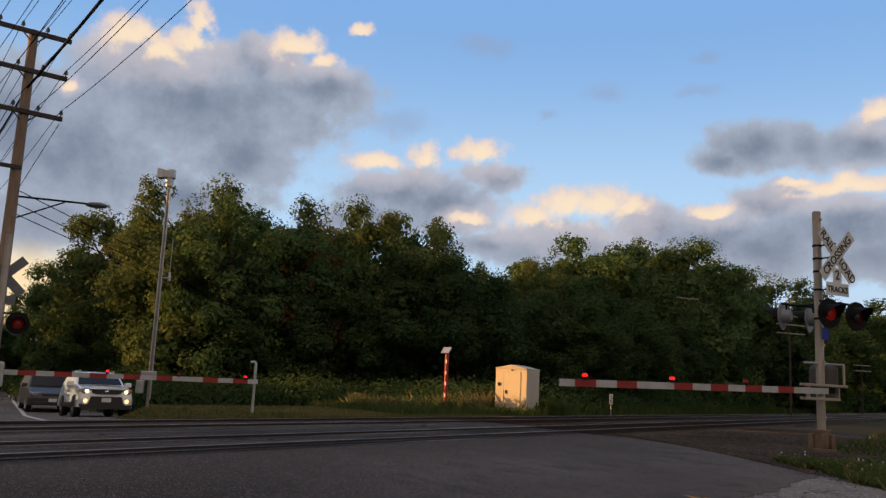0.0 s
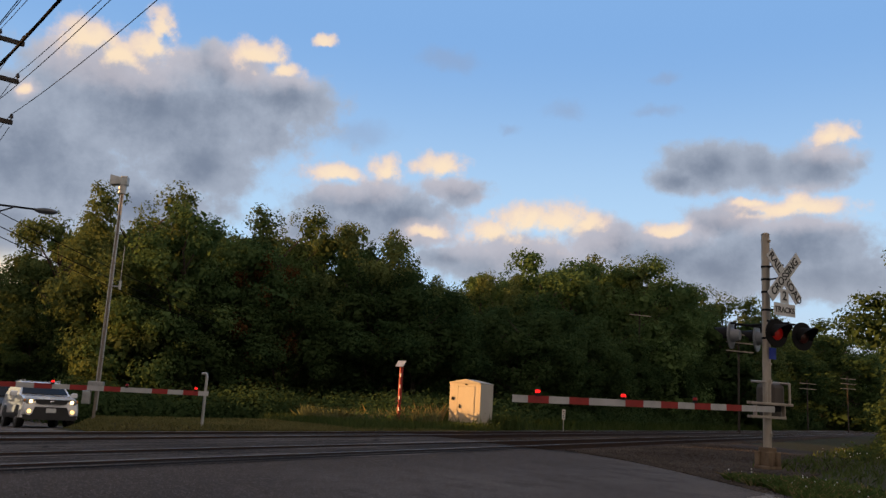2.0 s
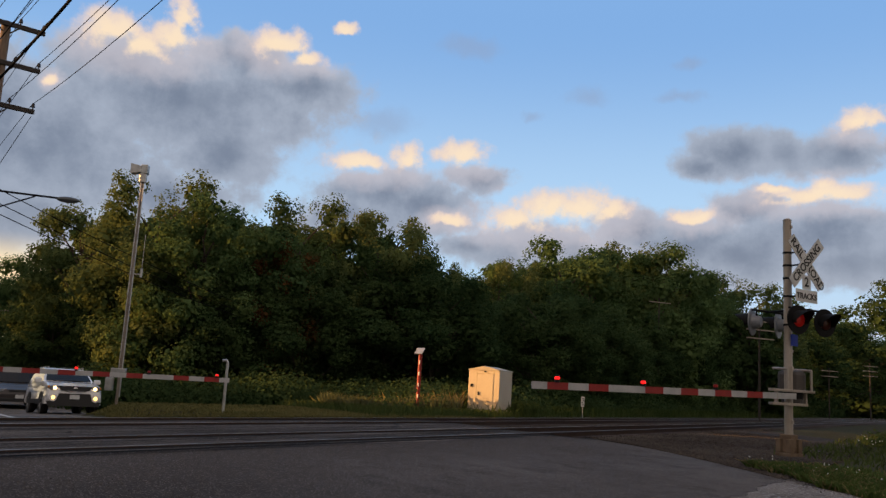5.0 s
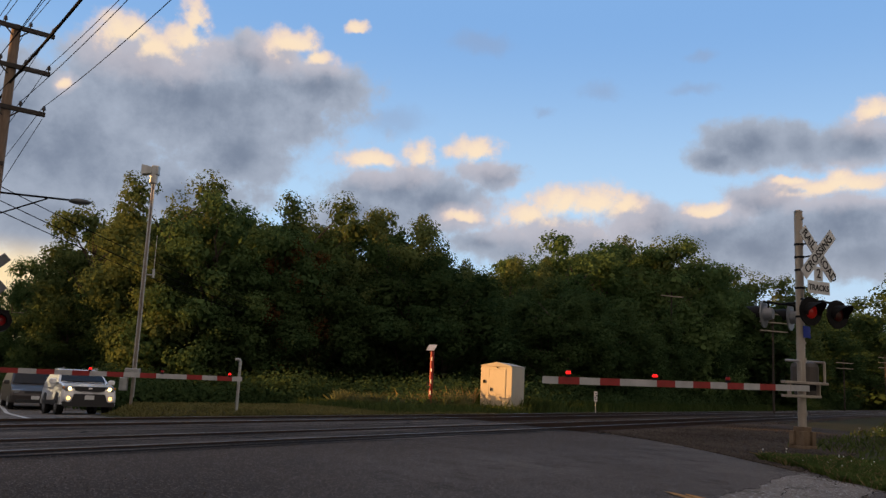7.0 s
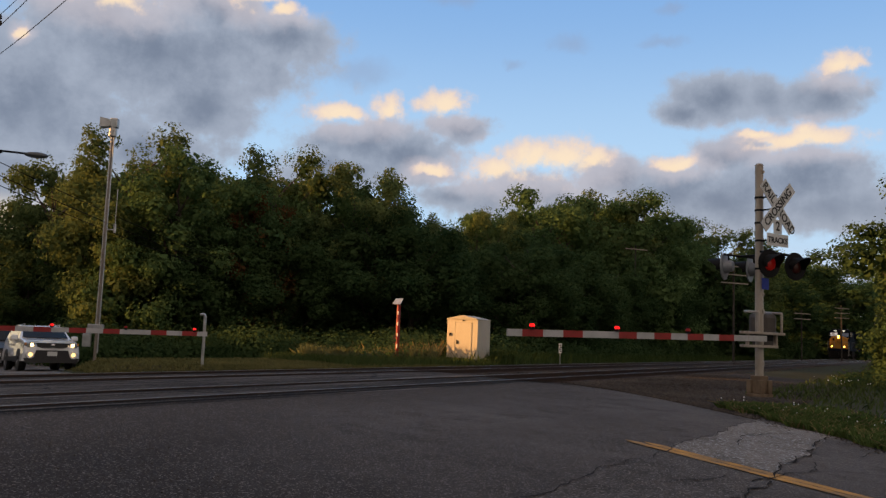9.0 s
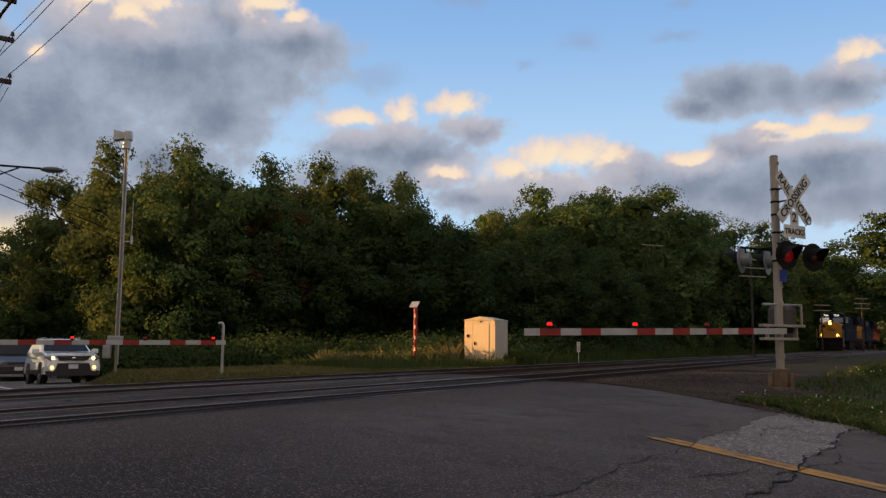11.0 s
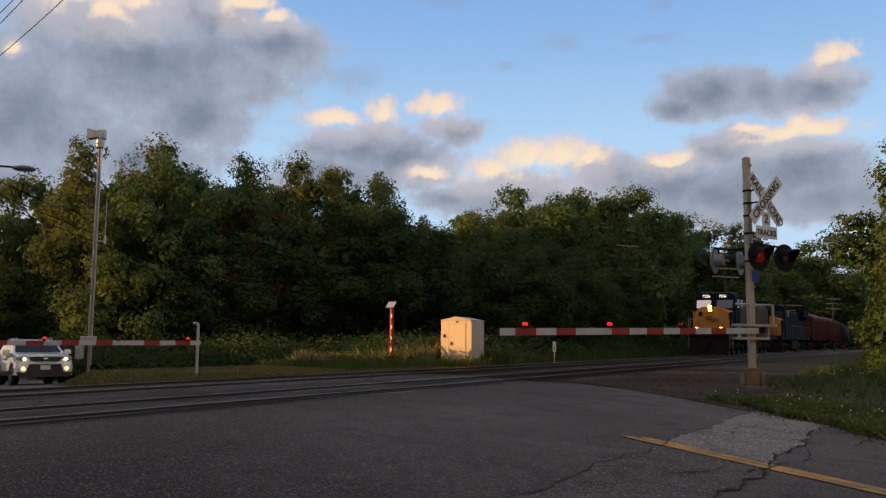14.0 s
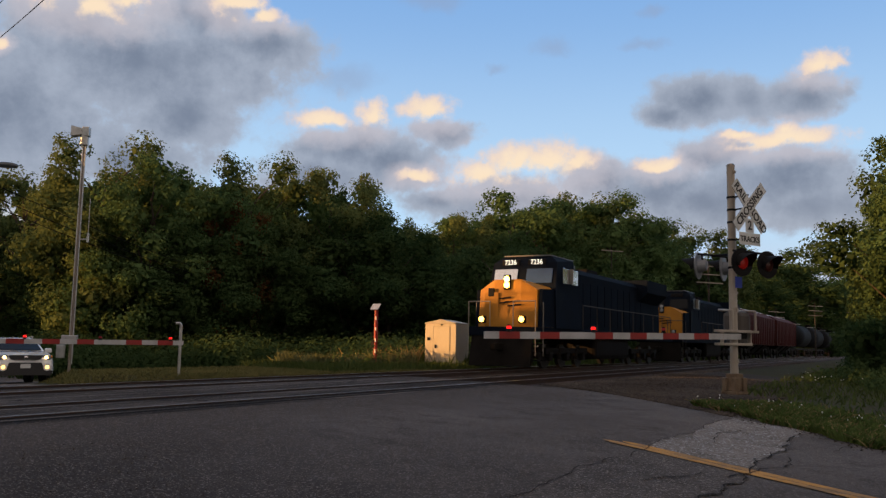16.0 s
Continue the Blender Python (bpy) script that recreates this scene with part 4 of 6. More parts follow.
def sky_material():
    m = bpy.data.materials.new("cloudy_sky")
    m.use_nodes = True
    m.cycles.emission_sampling = "NONE"
    n, l = m.node_tree.nodes, m.node_tree.links
    n.remove(n["Principled BSDF"])
    tc, sep = n.new("ShaderNodeTexCoord"), n.new("ShaderNodeSeparateXYZ")
    nrm = n.new("ShaderNodeVectorMath")
    nrm.operation = "NORMALIZE"
    l.new(tc.outputs["Object"], nrm.inputs[0])
    l.new(nrm.outputs[0], sep.inputs[0])

    def op(kind, a, b=None, c=None):
        k = n.new("ShaderNodeMath")
        k.operation = kind
        for i, v in enumerate((a, b, c)):
            if v is None:
                continue
            if isinstance(v, (int, float)):
                k.inputs[i].default_value = v
            else:
                l.new(v, k.inputs[i])
        return k.outputs[0]

    def span(v, a, b, smooth=True):
        k = n.new("ShaderNodeMapRange")
        k.interpolation_type = "SMOOTHSTEP" if smooth else "LINEAR"
        k.inputs["From Min"].default_value, k.inputs["From Max"].default_value = a, b
        l.new(v, k.inputs["Value"])
        return k.outputs[0]

    def blend(f, a, b):
        k = n.new("ShaderNodeMix")
        k.data_type = "RGBA"
        if isinstance(f, (int, float)):
            k.inputs["Factor"].default_value = f
        else:
            l.new(f, k.inputs["Factor"])
        for nm, v in (("A", a), ("B", b)):
            if isinstance(v, tuple):
                k.inputs[nm].default_value = (*v, 1)
            else:
                l.new(v, k.inputs[nm])
        return k.outputs["Result"]

    az = op("MULTIPLY", op("ARCTAN2", sep.outputs["X"], sep.outputs["Y"]), 57.2958)
    el = op("MULTIPLY", op("ARCSINE", sep.outputs["Z"]), 57.2958)
    com = n.new("ShaderNodeCombineXYZ")
    l.new(az, com.inputs[0])
    l.new(el, com.inputs[1])
    low = blend(span(az, -26, -8), (1.0, 0.74, 0.40), (0.62, 0.66, 0.72))
    sky_c = blend(span(el, 1.5, 9), low, (0.50, 0.72, 0.95))
    sky_c = blend(span(el, 8, 25), sky_c, (0.225, 0.43, 0.78))
    heavy = cloud_group("heavy_clouds", [CLOUD_BIG, CLOUD_MID, CLOUD_LOW, CLOUD_RIGHT], 2.4, 0.55)
    bright = cloud_group("bright_clouds", [CLOUD_LIT, CLOUD_LIT_LOW, CLOUD_LIT_RIGHT], 1.9, 0.55, 0.5, 0.75)
    thin = cloud_group("thin_clouds", [CLOUD_FAINT], 3.0, 0.6)

    def density(grp, dx, dy):
        sh = n.new("ShaderNodeVectorMath")
        sh.operation = "ADD"
        sh.inputs[1].default_value = (dx, dy, 0)
        l.new(com.outputs[0], sh.inputs[0])
        k = n.new("ShaderNodeGroup")
        k.node_tree = grp
        l.new(sh.outputs[0], k.inputs[0])
        return k.outputs[0]

    d0 = density(heavy, 0, 0)
    b0, b1 = density(bright, 0, 0), density(bright, -0.25, 0.6)
    sky_c = blend(op("MULTIPLY", span(density(thin, 0, 0), -0.2, 0.9), 0.42), sky_c, (0.30, 0.36, 0.50))
    nz = n.new("ShaderNodeTexNoise")
    nz.inputs["Scale"].default_value, nz.inputs["Detail"].default_value = 0.16, 6
    l.new(com.outputs[0], nz.inputs["Vector"])
    deep = op("MULTIPLY", span(d0, 0.05, 1.1), span(nz.outputs["Fac"], 0.05, 0.55))
    body = blend(deep, (0.40, 0.455, 0.56), (0.192, 0.235, 0.322))
    body = blend(op("MULTIPLY", span(b0, -1.2, 0.1), 0.6), body, (0.60, 0.56, 0.61))
    body = blend(op("MULTIPLY", span(el, 12, 3), 0.55), body, (0.40, 0.42, 0.47))
    sky_c = blend(span(d0, -0.10, 0.36), sky_c, body)
    glow = op("MULTIPLY", span(b0, -0.16, 0.45), span(op("SUBTRACT", b0, b1), -0.42, 0.30))
    tint = blend(span(b0, 0.0, 0.9), (0.80, 0.64, 0.58), (1.0, 0.79, 0.56))
    sky_c = blend(op("MULTIPLY", glow, 0.94), sky_c, tint)
    sky_c = blend(op("MULTIPLY", span(az, -19, -25), span(el, 8, 5.5)), sky_c, (1.0, 0.78, 0.47))
    em = n.new("ShaderNodeEmission")
    l.new(sky_c, em.inputs["Color"])
    l.new(em.outputs[0], n["Material Output"].inputs["Surface"])
    return m


def backdrop():
    verts, faces = [], []
    na, ne, r = 60, 30, 2600.0
    for i in range(na + 1):
        a = radians(-60 + 130 * i / na)
        for j in range(ne + 1):
            e = radians(-3 + 63 * j / ne)
            verts.append((r * math.sin(a) * math.cos(e), r * math.cos(a) * math.cos(e), r * math.sin(e)))
    for i in range(na):
        for j in range(ne):
            k = i * (ne + 1) + j
            faces.append((k, k + 1, k + ne + 2, k + ne + 1))
    ob = raw("sky_backdrop", verts, faces, sky_material())
    for p in ob.data.polygons:
        p.use_smooth = True
    ob.location = (0, 0, EYE)
    return tagged(ob, "evening sky with grey clouds edged in warm light", "sky", kind="structure")


SKY = backdrop()


# ---- cars waiting at the far gate ----
CAR_WHITE = mat("car_white", (0.82, 0.82, 0.82), 0.22, 0.0, scale=2, amount=0.05, fine_amount=0.02, coat=0.8)
CAR_GREY = mat("car_taupe", (0.055, 0.047, 0.044), 0.45, 0.1, scale=2, amount=0.05, fine_amount=0.02, coat=0.1)
CAR_GLASS = mat("car_glass", (0.010, 0.011, 0.013), 0.25, 0.0, amount=0.05, fine_amount=0.0, spec=0.12)
TYRE = mat("tyre_rubber", (0.018, 0.018, 0.018), 0.85, scale=6)
RIM = mat("alloy_rim", (0.45, 0.46, 0.48), 0.3, 0.9, scale=5, amount=0.1)
PLASTIC = mat("black_plastic", (0.02, 0.02, 0.021), 0.55, scale=6)
CHROME = mat("chrome", (0.7, 0.7, 0.72), 0.12, 1.0, amount=0.05)
HEADLIGHT = glow_mat("headlight_warm", (1.0, 0.66, 0.27), 5.0)
FOGLIGHT = glow_mat("fog_light_warm", (1.0, 0.58, 0.18), 3.0)
LAMP_CLEAR = mat("lamp_clear", (0.28, 0.28, 0.28), 0.15, 0.2, amount=0.05, coat=0.6)
AMBER = mat("lamp_amber", (0.7, 0.25, 0.03), 0.2, coat=0.6)


def shell(outline, half, tuck, zlow, zhigh, curve=0.0):
    """A side outline drawn out across the car and drawn in towards the top."""
    bm = B()
    cols = [-1.0, -0.93, -0.6, 0.0, 0.6, 0.93, 1.0]
    rings = []
    for c in cols:
        ring = []
        for x, z in outline:
            f = max(0.0, min(1.0, (z - zlow) / (zhigh - zlow)))
            hw = half * (1 - tuck * f)
            bow = curve * (1 - abs(c) ** 2.5)
            xx = x + (bow if x > 0 else -bow) - (0.10 if abs(c) == 1.0 else 0) * (1 if x > 0 else -1) * (1 if abs(x) > 1.8 else 0)
            ring.append(bm.verts.new((xx, c * hw, z - (0.03 if abs(c) == 1.0 and f > 0.8 else 0))))
        rings.append(ring)
    k = len(outline)
    bm.faces.new(rings[0])
    bm.faces.new(rings[-1][::-1])
    for a, b in zip(rings, rings[1:]):
        for i in range(k):
            bm.faces.new((a[i], b[i], b[(i + 1) % k], a[(i + 1) % k]))
    bmesh.ops.recalc_face_normals(bm, faces=bm.faces)
    return bm


def wheel(parent, x, y, r, side):
    e = new("wheel")
    e.parent = parent
    e.matrix_basis = Matrix.Translation((x, y, r))
    bm = B()
    rod(bm, (0, -0.11, 0), (0, 0.11, 0), r, seg=28)
    bmesh.ops.bevel(bm, geom=[ed for ed in bm.edges if len(ed.link_faces) == 2 and ed.calc_face_angle(0) > 1.2], offset=0.03, segments=2, affect="EDGES")
    part("tyre", bm, TYRE, e)
    bm = B()
    rod(bm, (0, side * 0.10, 0), (0, side * 0.118, 0), r * 0.64, seg=24)
    for i in range(5):
        a = i * 2 * math.pi / 5
        rod(bm, (0, side * 0.12, 0), (math.cos(a) * r * 0.6, side * 0.12, math.sin(a) * r * 0.6), 0.035, 0.03, 6)
    part("rim", bm, RIM, e)


def suv(m):
    e = thing("suv", m, "white sport utility vehicle with lit headlights waiting at the gate", "car", "cars at the gate")
    part("body", shell([(2.26, 0.34), (2.34, 0.62), (2.32, 0.84), (2.16, 1.0), (1.75, 1.09), (1.02, 1.16), (-2.20, 1.20), (-2.32, 0.95), (-2.32, 0.45), (-2.2, 0.34)], 0.94, 0.10, 0.55, 1.2, 0.06), CAR_WHITE, e, smooth=False)
    part("cabin", shell([(1.05, 1.14), (0.42, 1.52), (0.12, 1.64), (-0.5, 1.70), (-1.8, 1.66), (-2.02, 1.60), (-2.24, 1.16)], 0.86, 0.24, 1.14, 1.7, 0.05), CAR_WHITE, e)
    part("windscreen", shell([(1.02, 1.19), (0.44, 1.545), (0.40, 1.53), (0.98, 1.17)], 0.78, 0.20, 1.14, 1.7, 0.075), CAR_GLASS, e)
    for sy in (-1, 1):
        bm = B()
        prism(bm, [(0.80, 1.2), (0.35, 1.50), (0.05, 1.58), (-1.6, 1.58), (-2.0, 1.22)], sy * 0.80, sy * 0.835)
        for v in bm.verts:
            v.co.y -= sy * 0.16 * (v.co.z - 1.2) / 0.4
        part("side_window", bm, CAR_GLASS, e)
        bm = B()
        box(bm, (0.88, sy * 1.02, 1.18), (0.14, 0.24, 0.17), bevel=0.04)
        part("mirror", bm, CAR_WHITE, e)
        bm = B()
        box(bm, (-0.7, sy * 0.60, 1.705), (1.9, 0.035, 0.025), bevel=0.008)
        for xx in (0.2, -1.6):
            box(bm, (xx, sy * 0.60, 1.68), (0.08, 0.03, 0.05))
        part("roof_rail", bm, GALV, e)
        bm = B()
        box(bm, (2.20, sy * 0.70, 0.90), (0.30, 0.34, 0.19), rot=(0, 0, -sy * 24), bevel=0.05)
        h = part("headlight", bm, LAMP_CLEAR, e, "swept back headlight, lit warm white")
        part("lit_bulb", ball(B(), (2.355, sy * 0.68, 0.90), 0.065, (0.45, 1.2, 0.95)), HEADLIGHT, h)
        part("turn_lamp", ball(B(), (2.29, sy * 0.84, 0.93), 0.05, (0.5, 1, 1)), AMBER, h)
        bm = B()
        rod(bm, (2.27, sy * 0.71, 0.56), (2.41, sy * 0.70, 0.56), 0.14, 0.13, 20)
        f = part("fog_lamp_bezel", bm, CAR_WHITE, e)
        part("lit_fog_lamp", ball(B(), (2.41, sy * 0.70, 0.565), 0.07, (0.35, 1, 1)), FOGLIGHT, f)
        bm = B()
        box(bm, (0, sy * 0.935, 0.42), (3.0, 0.05, 0.16))
        part("sill_trim", bm, PLASTIC, e)
        for wx in (1.38, -1.24):
            bm = B()
            rod(bm, (wx, sy * 0.84, 0.37), (wx, sy * 0.943, 0.37), 0.405, seg=28)
            part("wheel_arch", bm, PLASTIC, e)
    bm = B()
    prism(bm, [(-0.55, 0.97), (0.55, 0.97), (0.48, 0.83), (0.30, 0.79), (-0.30, 0.79), (-0.48, 0.83)], 2.33, 2.41, "x")
    g = part("grille", bm, PLASTIC, e)
    bm = B()
    box(bm, (2.415, 0, 0.975), (0.03, 1.12, 0.03), bevel=0.008)
    box(bm, (2.42, 0, 0.80), (0.03, 0.62, 0.022), bevel=0.006)
    part("chrome_strip", bm, CHROME, g)
    bm = B()
    ball(bm, (2.425, 0, 0.90), 0.05, (0.2, 1.4, 0.8))
    part("badge", bm, CHROME, g)
    bm = B()
    prism(bm, [(-0.90, 0.44), (-0.84, 0.28), (0.84, 0.28), (0.90, 0.44), (0.60, 0.47), (0.52, 0.72), (-0.52, 0.72), (-0.60, 0.47)], 2.30, 2.405, "x")
    part("lower_bumper", bm, PLASTIC, e)
    part("number_plate", box(B(), (2.42, 0, 0.60), (0.012, 0.32, 0.15)), SIGN_WHITE, e)
    for sx, yy in ((1.38, 0.80), (1.38, -0.80), (-1.32, 0.80), (-1.32, -0.80)):
        wheel(e, sx, yy, 0.36, 1 if yy > 0 else -1)
    bm = B()
    box(bm, (0, 0, 0.40), (4.2, 1.5, 0.2))
    part("underbody", bm, PLASTIC, e)
    return e


def minivan(m):
    e = thing("minivan", m, "dark taupe minivan waiting behind the white car", "car", "cars at the gate")
    part("body", shell([(2.40, 0.30), (2.46, 0.60), (2.38, 0.80), (2.0, 0.95), (1.30, 1.06), (-2.40, 1.10), (-2.45, 0.5), (-2.3, 0.30)], 0.96, 0.08, 0.5, 1.1, 0.08), CAR_GREY, e)
    part("cabin", shell([(1.42, 1.04), (0.55, 1.58), (0.2, 1.68), (-1.9, 1.68), (-2.2, 1.58), (-2.42, 1.05)], 0.90, 0.20, 1.05, 1.68, 0.05), CAR_GREY, e)
    part("windscreen", shell([(1.38, 1.10), (0.60, 1.60), (0.56, 1.57), (1.34, 1.08)], 0.82, 0.17, 1.05, 1.68, 0.075), CAR_GLASS, e)
    for sy in (-1, 1):
        bm = B()
        prism(bm, [(1.1, 1.12), (0.5, 1.52), (-2.0, 1.55), (-2.2, 1.14)], sy * 0.84, sy * 0.875)
        for v in bm.verts:
            v.co.y -= sy * 0.13 * (v.co.z - 1.1) / 0.45
        part("side_window", bm, CAR_GLASS, e)
        bm = B()
        box(bm, (2.32, sy * 0.68, 0.76), (0.28, 0.42, 0.16), rot=(0, 0, -sy * 18), bevel=0.04)
        part("headlight", bm, LAMP_CLEAR, e, "unlit clear headlight")
        bm = B()
        box(bm, (1.2, sy * 1.03, 1.12), (0.12, 0.22, 0.16), bevel=0.04)
        part("mirror", bm, CAR_GREY, e)
    bm = B()
    box(bm, (2.47, 0, 0.74), (0.06, 0.85, 0.12), bevel=0.02)
    part("grille", bm, PLASTIC, e)
    part("lower_bumper", box(B(), (2.44, 0, 0.38), (0.12, 1.5, 0.14), bevel=0.03), PLASTIC, e)
    part("number_plate", box(B(), (2.53, 0, 0.52), (0.012, 0.32, 0.15)), SIGN_WHITE, e)
    for sx, yy in ((1.5, 0.82), (1.5, -0.82), (-1.5, 0.82), (-1.5, -0.82)):
        wheel(e, sx, yy, 0.33, 1 if yy > 0 else -1)
    return e


def car_at(az, d, turn):
    v = on_ground(polar(az, d), 0.02)
    back = on_ground(v + Vector((RU.x, RU.y, 0)) * 2.6, 0.02)
    tilt = math.atan2(v.z - back.z, 2.6)
    return Matrix.Translation(v) @ Matrix.Rotation(radians(turn), 4, "Z") @ Matrix.Rotation(-tilt, 4, "Y")


suv(car_at(-20.95, 35.2, -90 - ROAD_AZ + 4.0))
minivan(car_at(-23.65, 42.5, -90 - ROAD_AZ + 3))


# ---- the freight train ----
LOCO_BLUE = mat("loco_blue", (0.006, 0.010, 0.019), 0.8, 0.0, scale=1.2, amount=0.4, fine=20, spec=0.04, dark=(0.006, 0.0065, 0.008))
LOCO_YELLOW = mat("loco_yellow", (0.46, 0.205, 0.022), 0.6, scale=1.6, amount=0.35, fine=25, dark=(0.22, 0.09, 0.02), spec=0.25)
LOCO_GREY = mat("loco_grey", (0.16, 0.16, 0.165), 0.5, 0.2, scale=2, amount=0.4)
# near-black brown for everything below the frame
UNDER = mat("underframe_dark", (0.012, 0.0105, 0.0095), 0.9, scale=2.5, amount=0.5, fine=25, spec=0.1)
WHEEL_STEEL = mat("wheel_steel", (0.035, 0.030, 0.027), 0.7, 0.4, scale=4)
# pale metallic glass: the bright sky's reflection is put into its colour
LOCO_GLASS_SKY = mat("loco_glass", (0.72, 0.74, 0.76), 0.12, 0.9, amount=0.1, coat=1.0)
LOCO_GLASS_BLUE = mat("loco_glass_blue", (0.02, 0.05, 0.12), 0.06, 0.2, amount=0.1, coat=1.0)
RAILING = mat("railing_white", (0.26, 0.23, 0.19), 0.5, scale=5)
# darker railing for the long sides and the second locomotive
RAILING_DARK = mat("railing_dark", (0.06, 0.052, 0.045), 0.7, scale=5)
TRAIN_LIGHT = glow_mat("train_headlight", (1.0, 0.52, 0.07), 14.0)
DITCH_LIGHT = glow_mat("ditch_light", (1.0, 0.52, 0.07), 10.0)
NUMBER_LIT = glow_mat("number_lit", (1.0, 0.92, 0.75), 1.2)
HOPPER_RED = mat("hopper_red", (0.070, 0.018, 0.017), 0.8, scale=1.0, amount=0.6, fine=18, dark=(0.05, 0.016, 0.014), streak=0.4, spec=0.15)
TANK_BLACK = mat("tank_black", (0.010, 0.010, 0.0115), 0.75, scale=1.2, amount=0.4, spec=0.08)


def truck(parent, x, axles, pitch):
    e = new("truck")
    e.parent = parent
    e.matrix_basis = Matrix.Translation((x, 0, 0))
    n = len(axles)
    for a in axles:
        bm = B()
        for sy in (-0.75, 0.75):
            rod(bm, (a, sy - 0.07, 0.5), (a, sy + 0.07, 0.5), 0.5, seg=24)
        rod(bm, (a, -0.9, 0.5), (a, 0.9, 0.5), 0.09, seg=8)
        part("wheelset", bm, WHEEL_STEEL, e)
    for sy in (-1.02, 1.02):
        bm = B()
        box(bm, (0, sy, 0.72), (axles[-1] - axles[0] + 1.0, 0.16, 0.26), bevel=0.03)
        for a in axles:
            box(bm, (a, sy, 0.5), (0.36, 0.22, 0.38), bevel=0.03)
        for a, b in zip(axles, axles[1:]):
            rod(bm, ((a + b) / 2, sy * 1.04, 0.38), ((a + b) / 2, sy * 1.04, 0.80), 0.11, seg=10)
        part("side_frame", bm, UNDER, e)


def locomotive(lead):
    e = thing("locomotive", Matrix.Identity(4), "dark blue diesel locomotive with a yellow nose and lit headlights" if lead else "dark blue diesel locomotive coupled behind the first", "locomotive", "freight train")
    L0, L1 = 0.50, -20.4
    bm = B()
    box(bm, ((L0 + L1) / 2, 0, 1.42), (L0 - L1, 2.84, 0.34), bevel=0.02)
    part("frame", bm, LOCO_BLUE, e, "dark walkway sill")
    # nose: a centre panel with raked cheeks
    bm = B()
    low = [(-0.06, -1.27), (0.06, -0.62), (0.06, 0.62), (-0.06, 1.27), (-1.9, 1.42), (-1.9, -1.42)]
    high = [(-0.18, -1.24), (-0.10, -0.58), (-0.10, 0.58), (-0.18, 1.24), (-1.9, 1.42), (-1.9, -1.42)]
    zl, zt = 1.59, [3.02, 3.42, 3.42, 3.02, 3.10, 3.10]
    a = [bm.verts.new((x, y, zl)) for x, y in low]
    b = [bm.verts.new((x, y, z)) for (x, y), z in zip(high, zt)]
    bm.faces.new(a[::-1])
    for i in range(6):
        bm.faces.new((a[i], a[(i + 1) % 6], b[(i + 1) % 6], b[i]))
    bm.faces.new((b[0], b[1], b[5]))
    bm.faces.new((b[1], b[2], b[4], b[5]))
    bm.faces.new((b[2], b[3], b[4]))
    bmesh.ops.recalc_face_normals(bm, faces=bm.faces)
    nose = part("nose", bm, LOCO_YELLOW, e, "yellow painted wide nose")
    for sy in (-1, 1):
        part("nose_side", prism(B(), [(-0.12, 1.60), (-1.9, 1.60), (-1.9, 3.12), (-0.24, 3.04)], sy * 1.29, sy * 1.43), LOCO_BLUE, nose, "dark blue nose side")
    bm = B()
    box(bm, (0.02, -0.66, 2.28), (0.05, 0.62, 1.30), bevel=0.015)
    part("nose_door", bm, LOCO_YELLOW, nose)
    part("door_window", box(B(), (0.02, -0.66, 2.92), (0.07, 0.28, 0.34), bevel=0.03), BLACK, nose)
    bm = B()
    for i, (yy, zz, wd) in enumerate(((0.0, 2.55, 0.9), (-0.2, 2.70, 0.5), (0.2, 2.42, 0.6))):
        box(bm, (0.03, yy + 0.15, zz), (0.03, wd, 0.05), rot=(6, 0, 0))
    part("marking", bm, LOCO_BLUE, nose, "dark blue nose emblem")
    bm = B()
    box(bm, (-0.06, 0.0, 3.31), (0.14, 0.30, 0.58), bevel=0.04)
    hl = part("headlight", bm, BLACK, e)
    for zz in (3.43, 3.20):
        part("lit_lamp", ball(B(), (0.015, 0.0, zz), 0.125, (0.4, 1, 1)), TRAIN_LIGHT if lead else LAMP_CLEAR, hl)
    # cab
    bm = B()
    prism(bm, [(-1.55, 1.59), (-1.45, 3.05), (-1.78, 4.22), (-2.05, 4.50), (-4.55, 4.50), (-4.55, 1.59)], -1.5, 1.5)
    for v in bm.verts:
        if v.co.z > 4.4:
            v.co.y *= 0.72
        elif v.co.z > 4.0:
            v.co.y *= 0.95
    part("cab", bm, LOCO_BLUE, e)
    bm = B()
    prism(bm, [(-1.98, 4.505), (-4.7, 4.505), (-4.7, 4.545), (-1.98, 4.545)], -1.04, 1.04)
    part("cab_roof", bm, LOCO_GREY, e)
    # the two pane tints stand in for the sky mirrored in them
    for yy, mt, wd in ((-0.78, LOCO_GLASS_SKY, 1.05), (0.72, LOCO_GLASS_BLUE, 1.15)):
        bm = B()
        box(bm, (-1.60, yy, 3.66), (0.05, wd, 0.62), rot=(0, -15.7, 0), bevel=0.01)
        part("windscreen", bm, mt if lead else CAR_GLASS, e)
    for yy in (-0.62, 0.55):
        nb = part("number_board", box(B(), (-1.80, yy, 4.24), (0.16, 0.78, 0.24), bevel=0.02), BLACK, e, "lit number board")
        if lead:
            lettering("numbers", "7236", 0.27, NUMBER_LIT, nb, Matrix.Translation((-1.70, yy, 4.23)) @ Matrix.Rotation(radians(90), 4, "Z") @ Matrix.Rotation(radians(90), 4, "X"))
    for sy in (-1, 1):
        for xx in (-2.6, -3.6):
            bm = B()
            box(bm, (xx, sy * 1.50, 3.70), (0.72, 0.05, 0.62), bevel=0.01)
            part("side_window", bm, LOCO_GLASS_SKY if lead else CAR_GLASS, e)
        bm = B()
        box(bm, (-3.05, sy * 1.58, 3.72), (0.04, 0.14, 0.60))
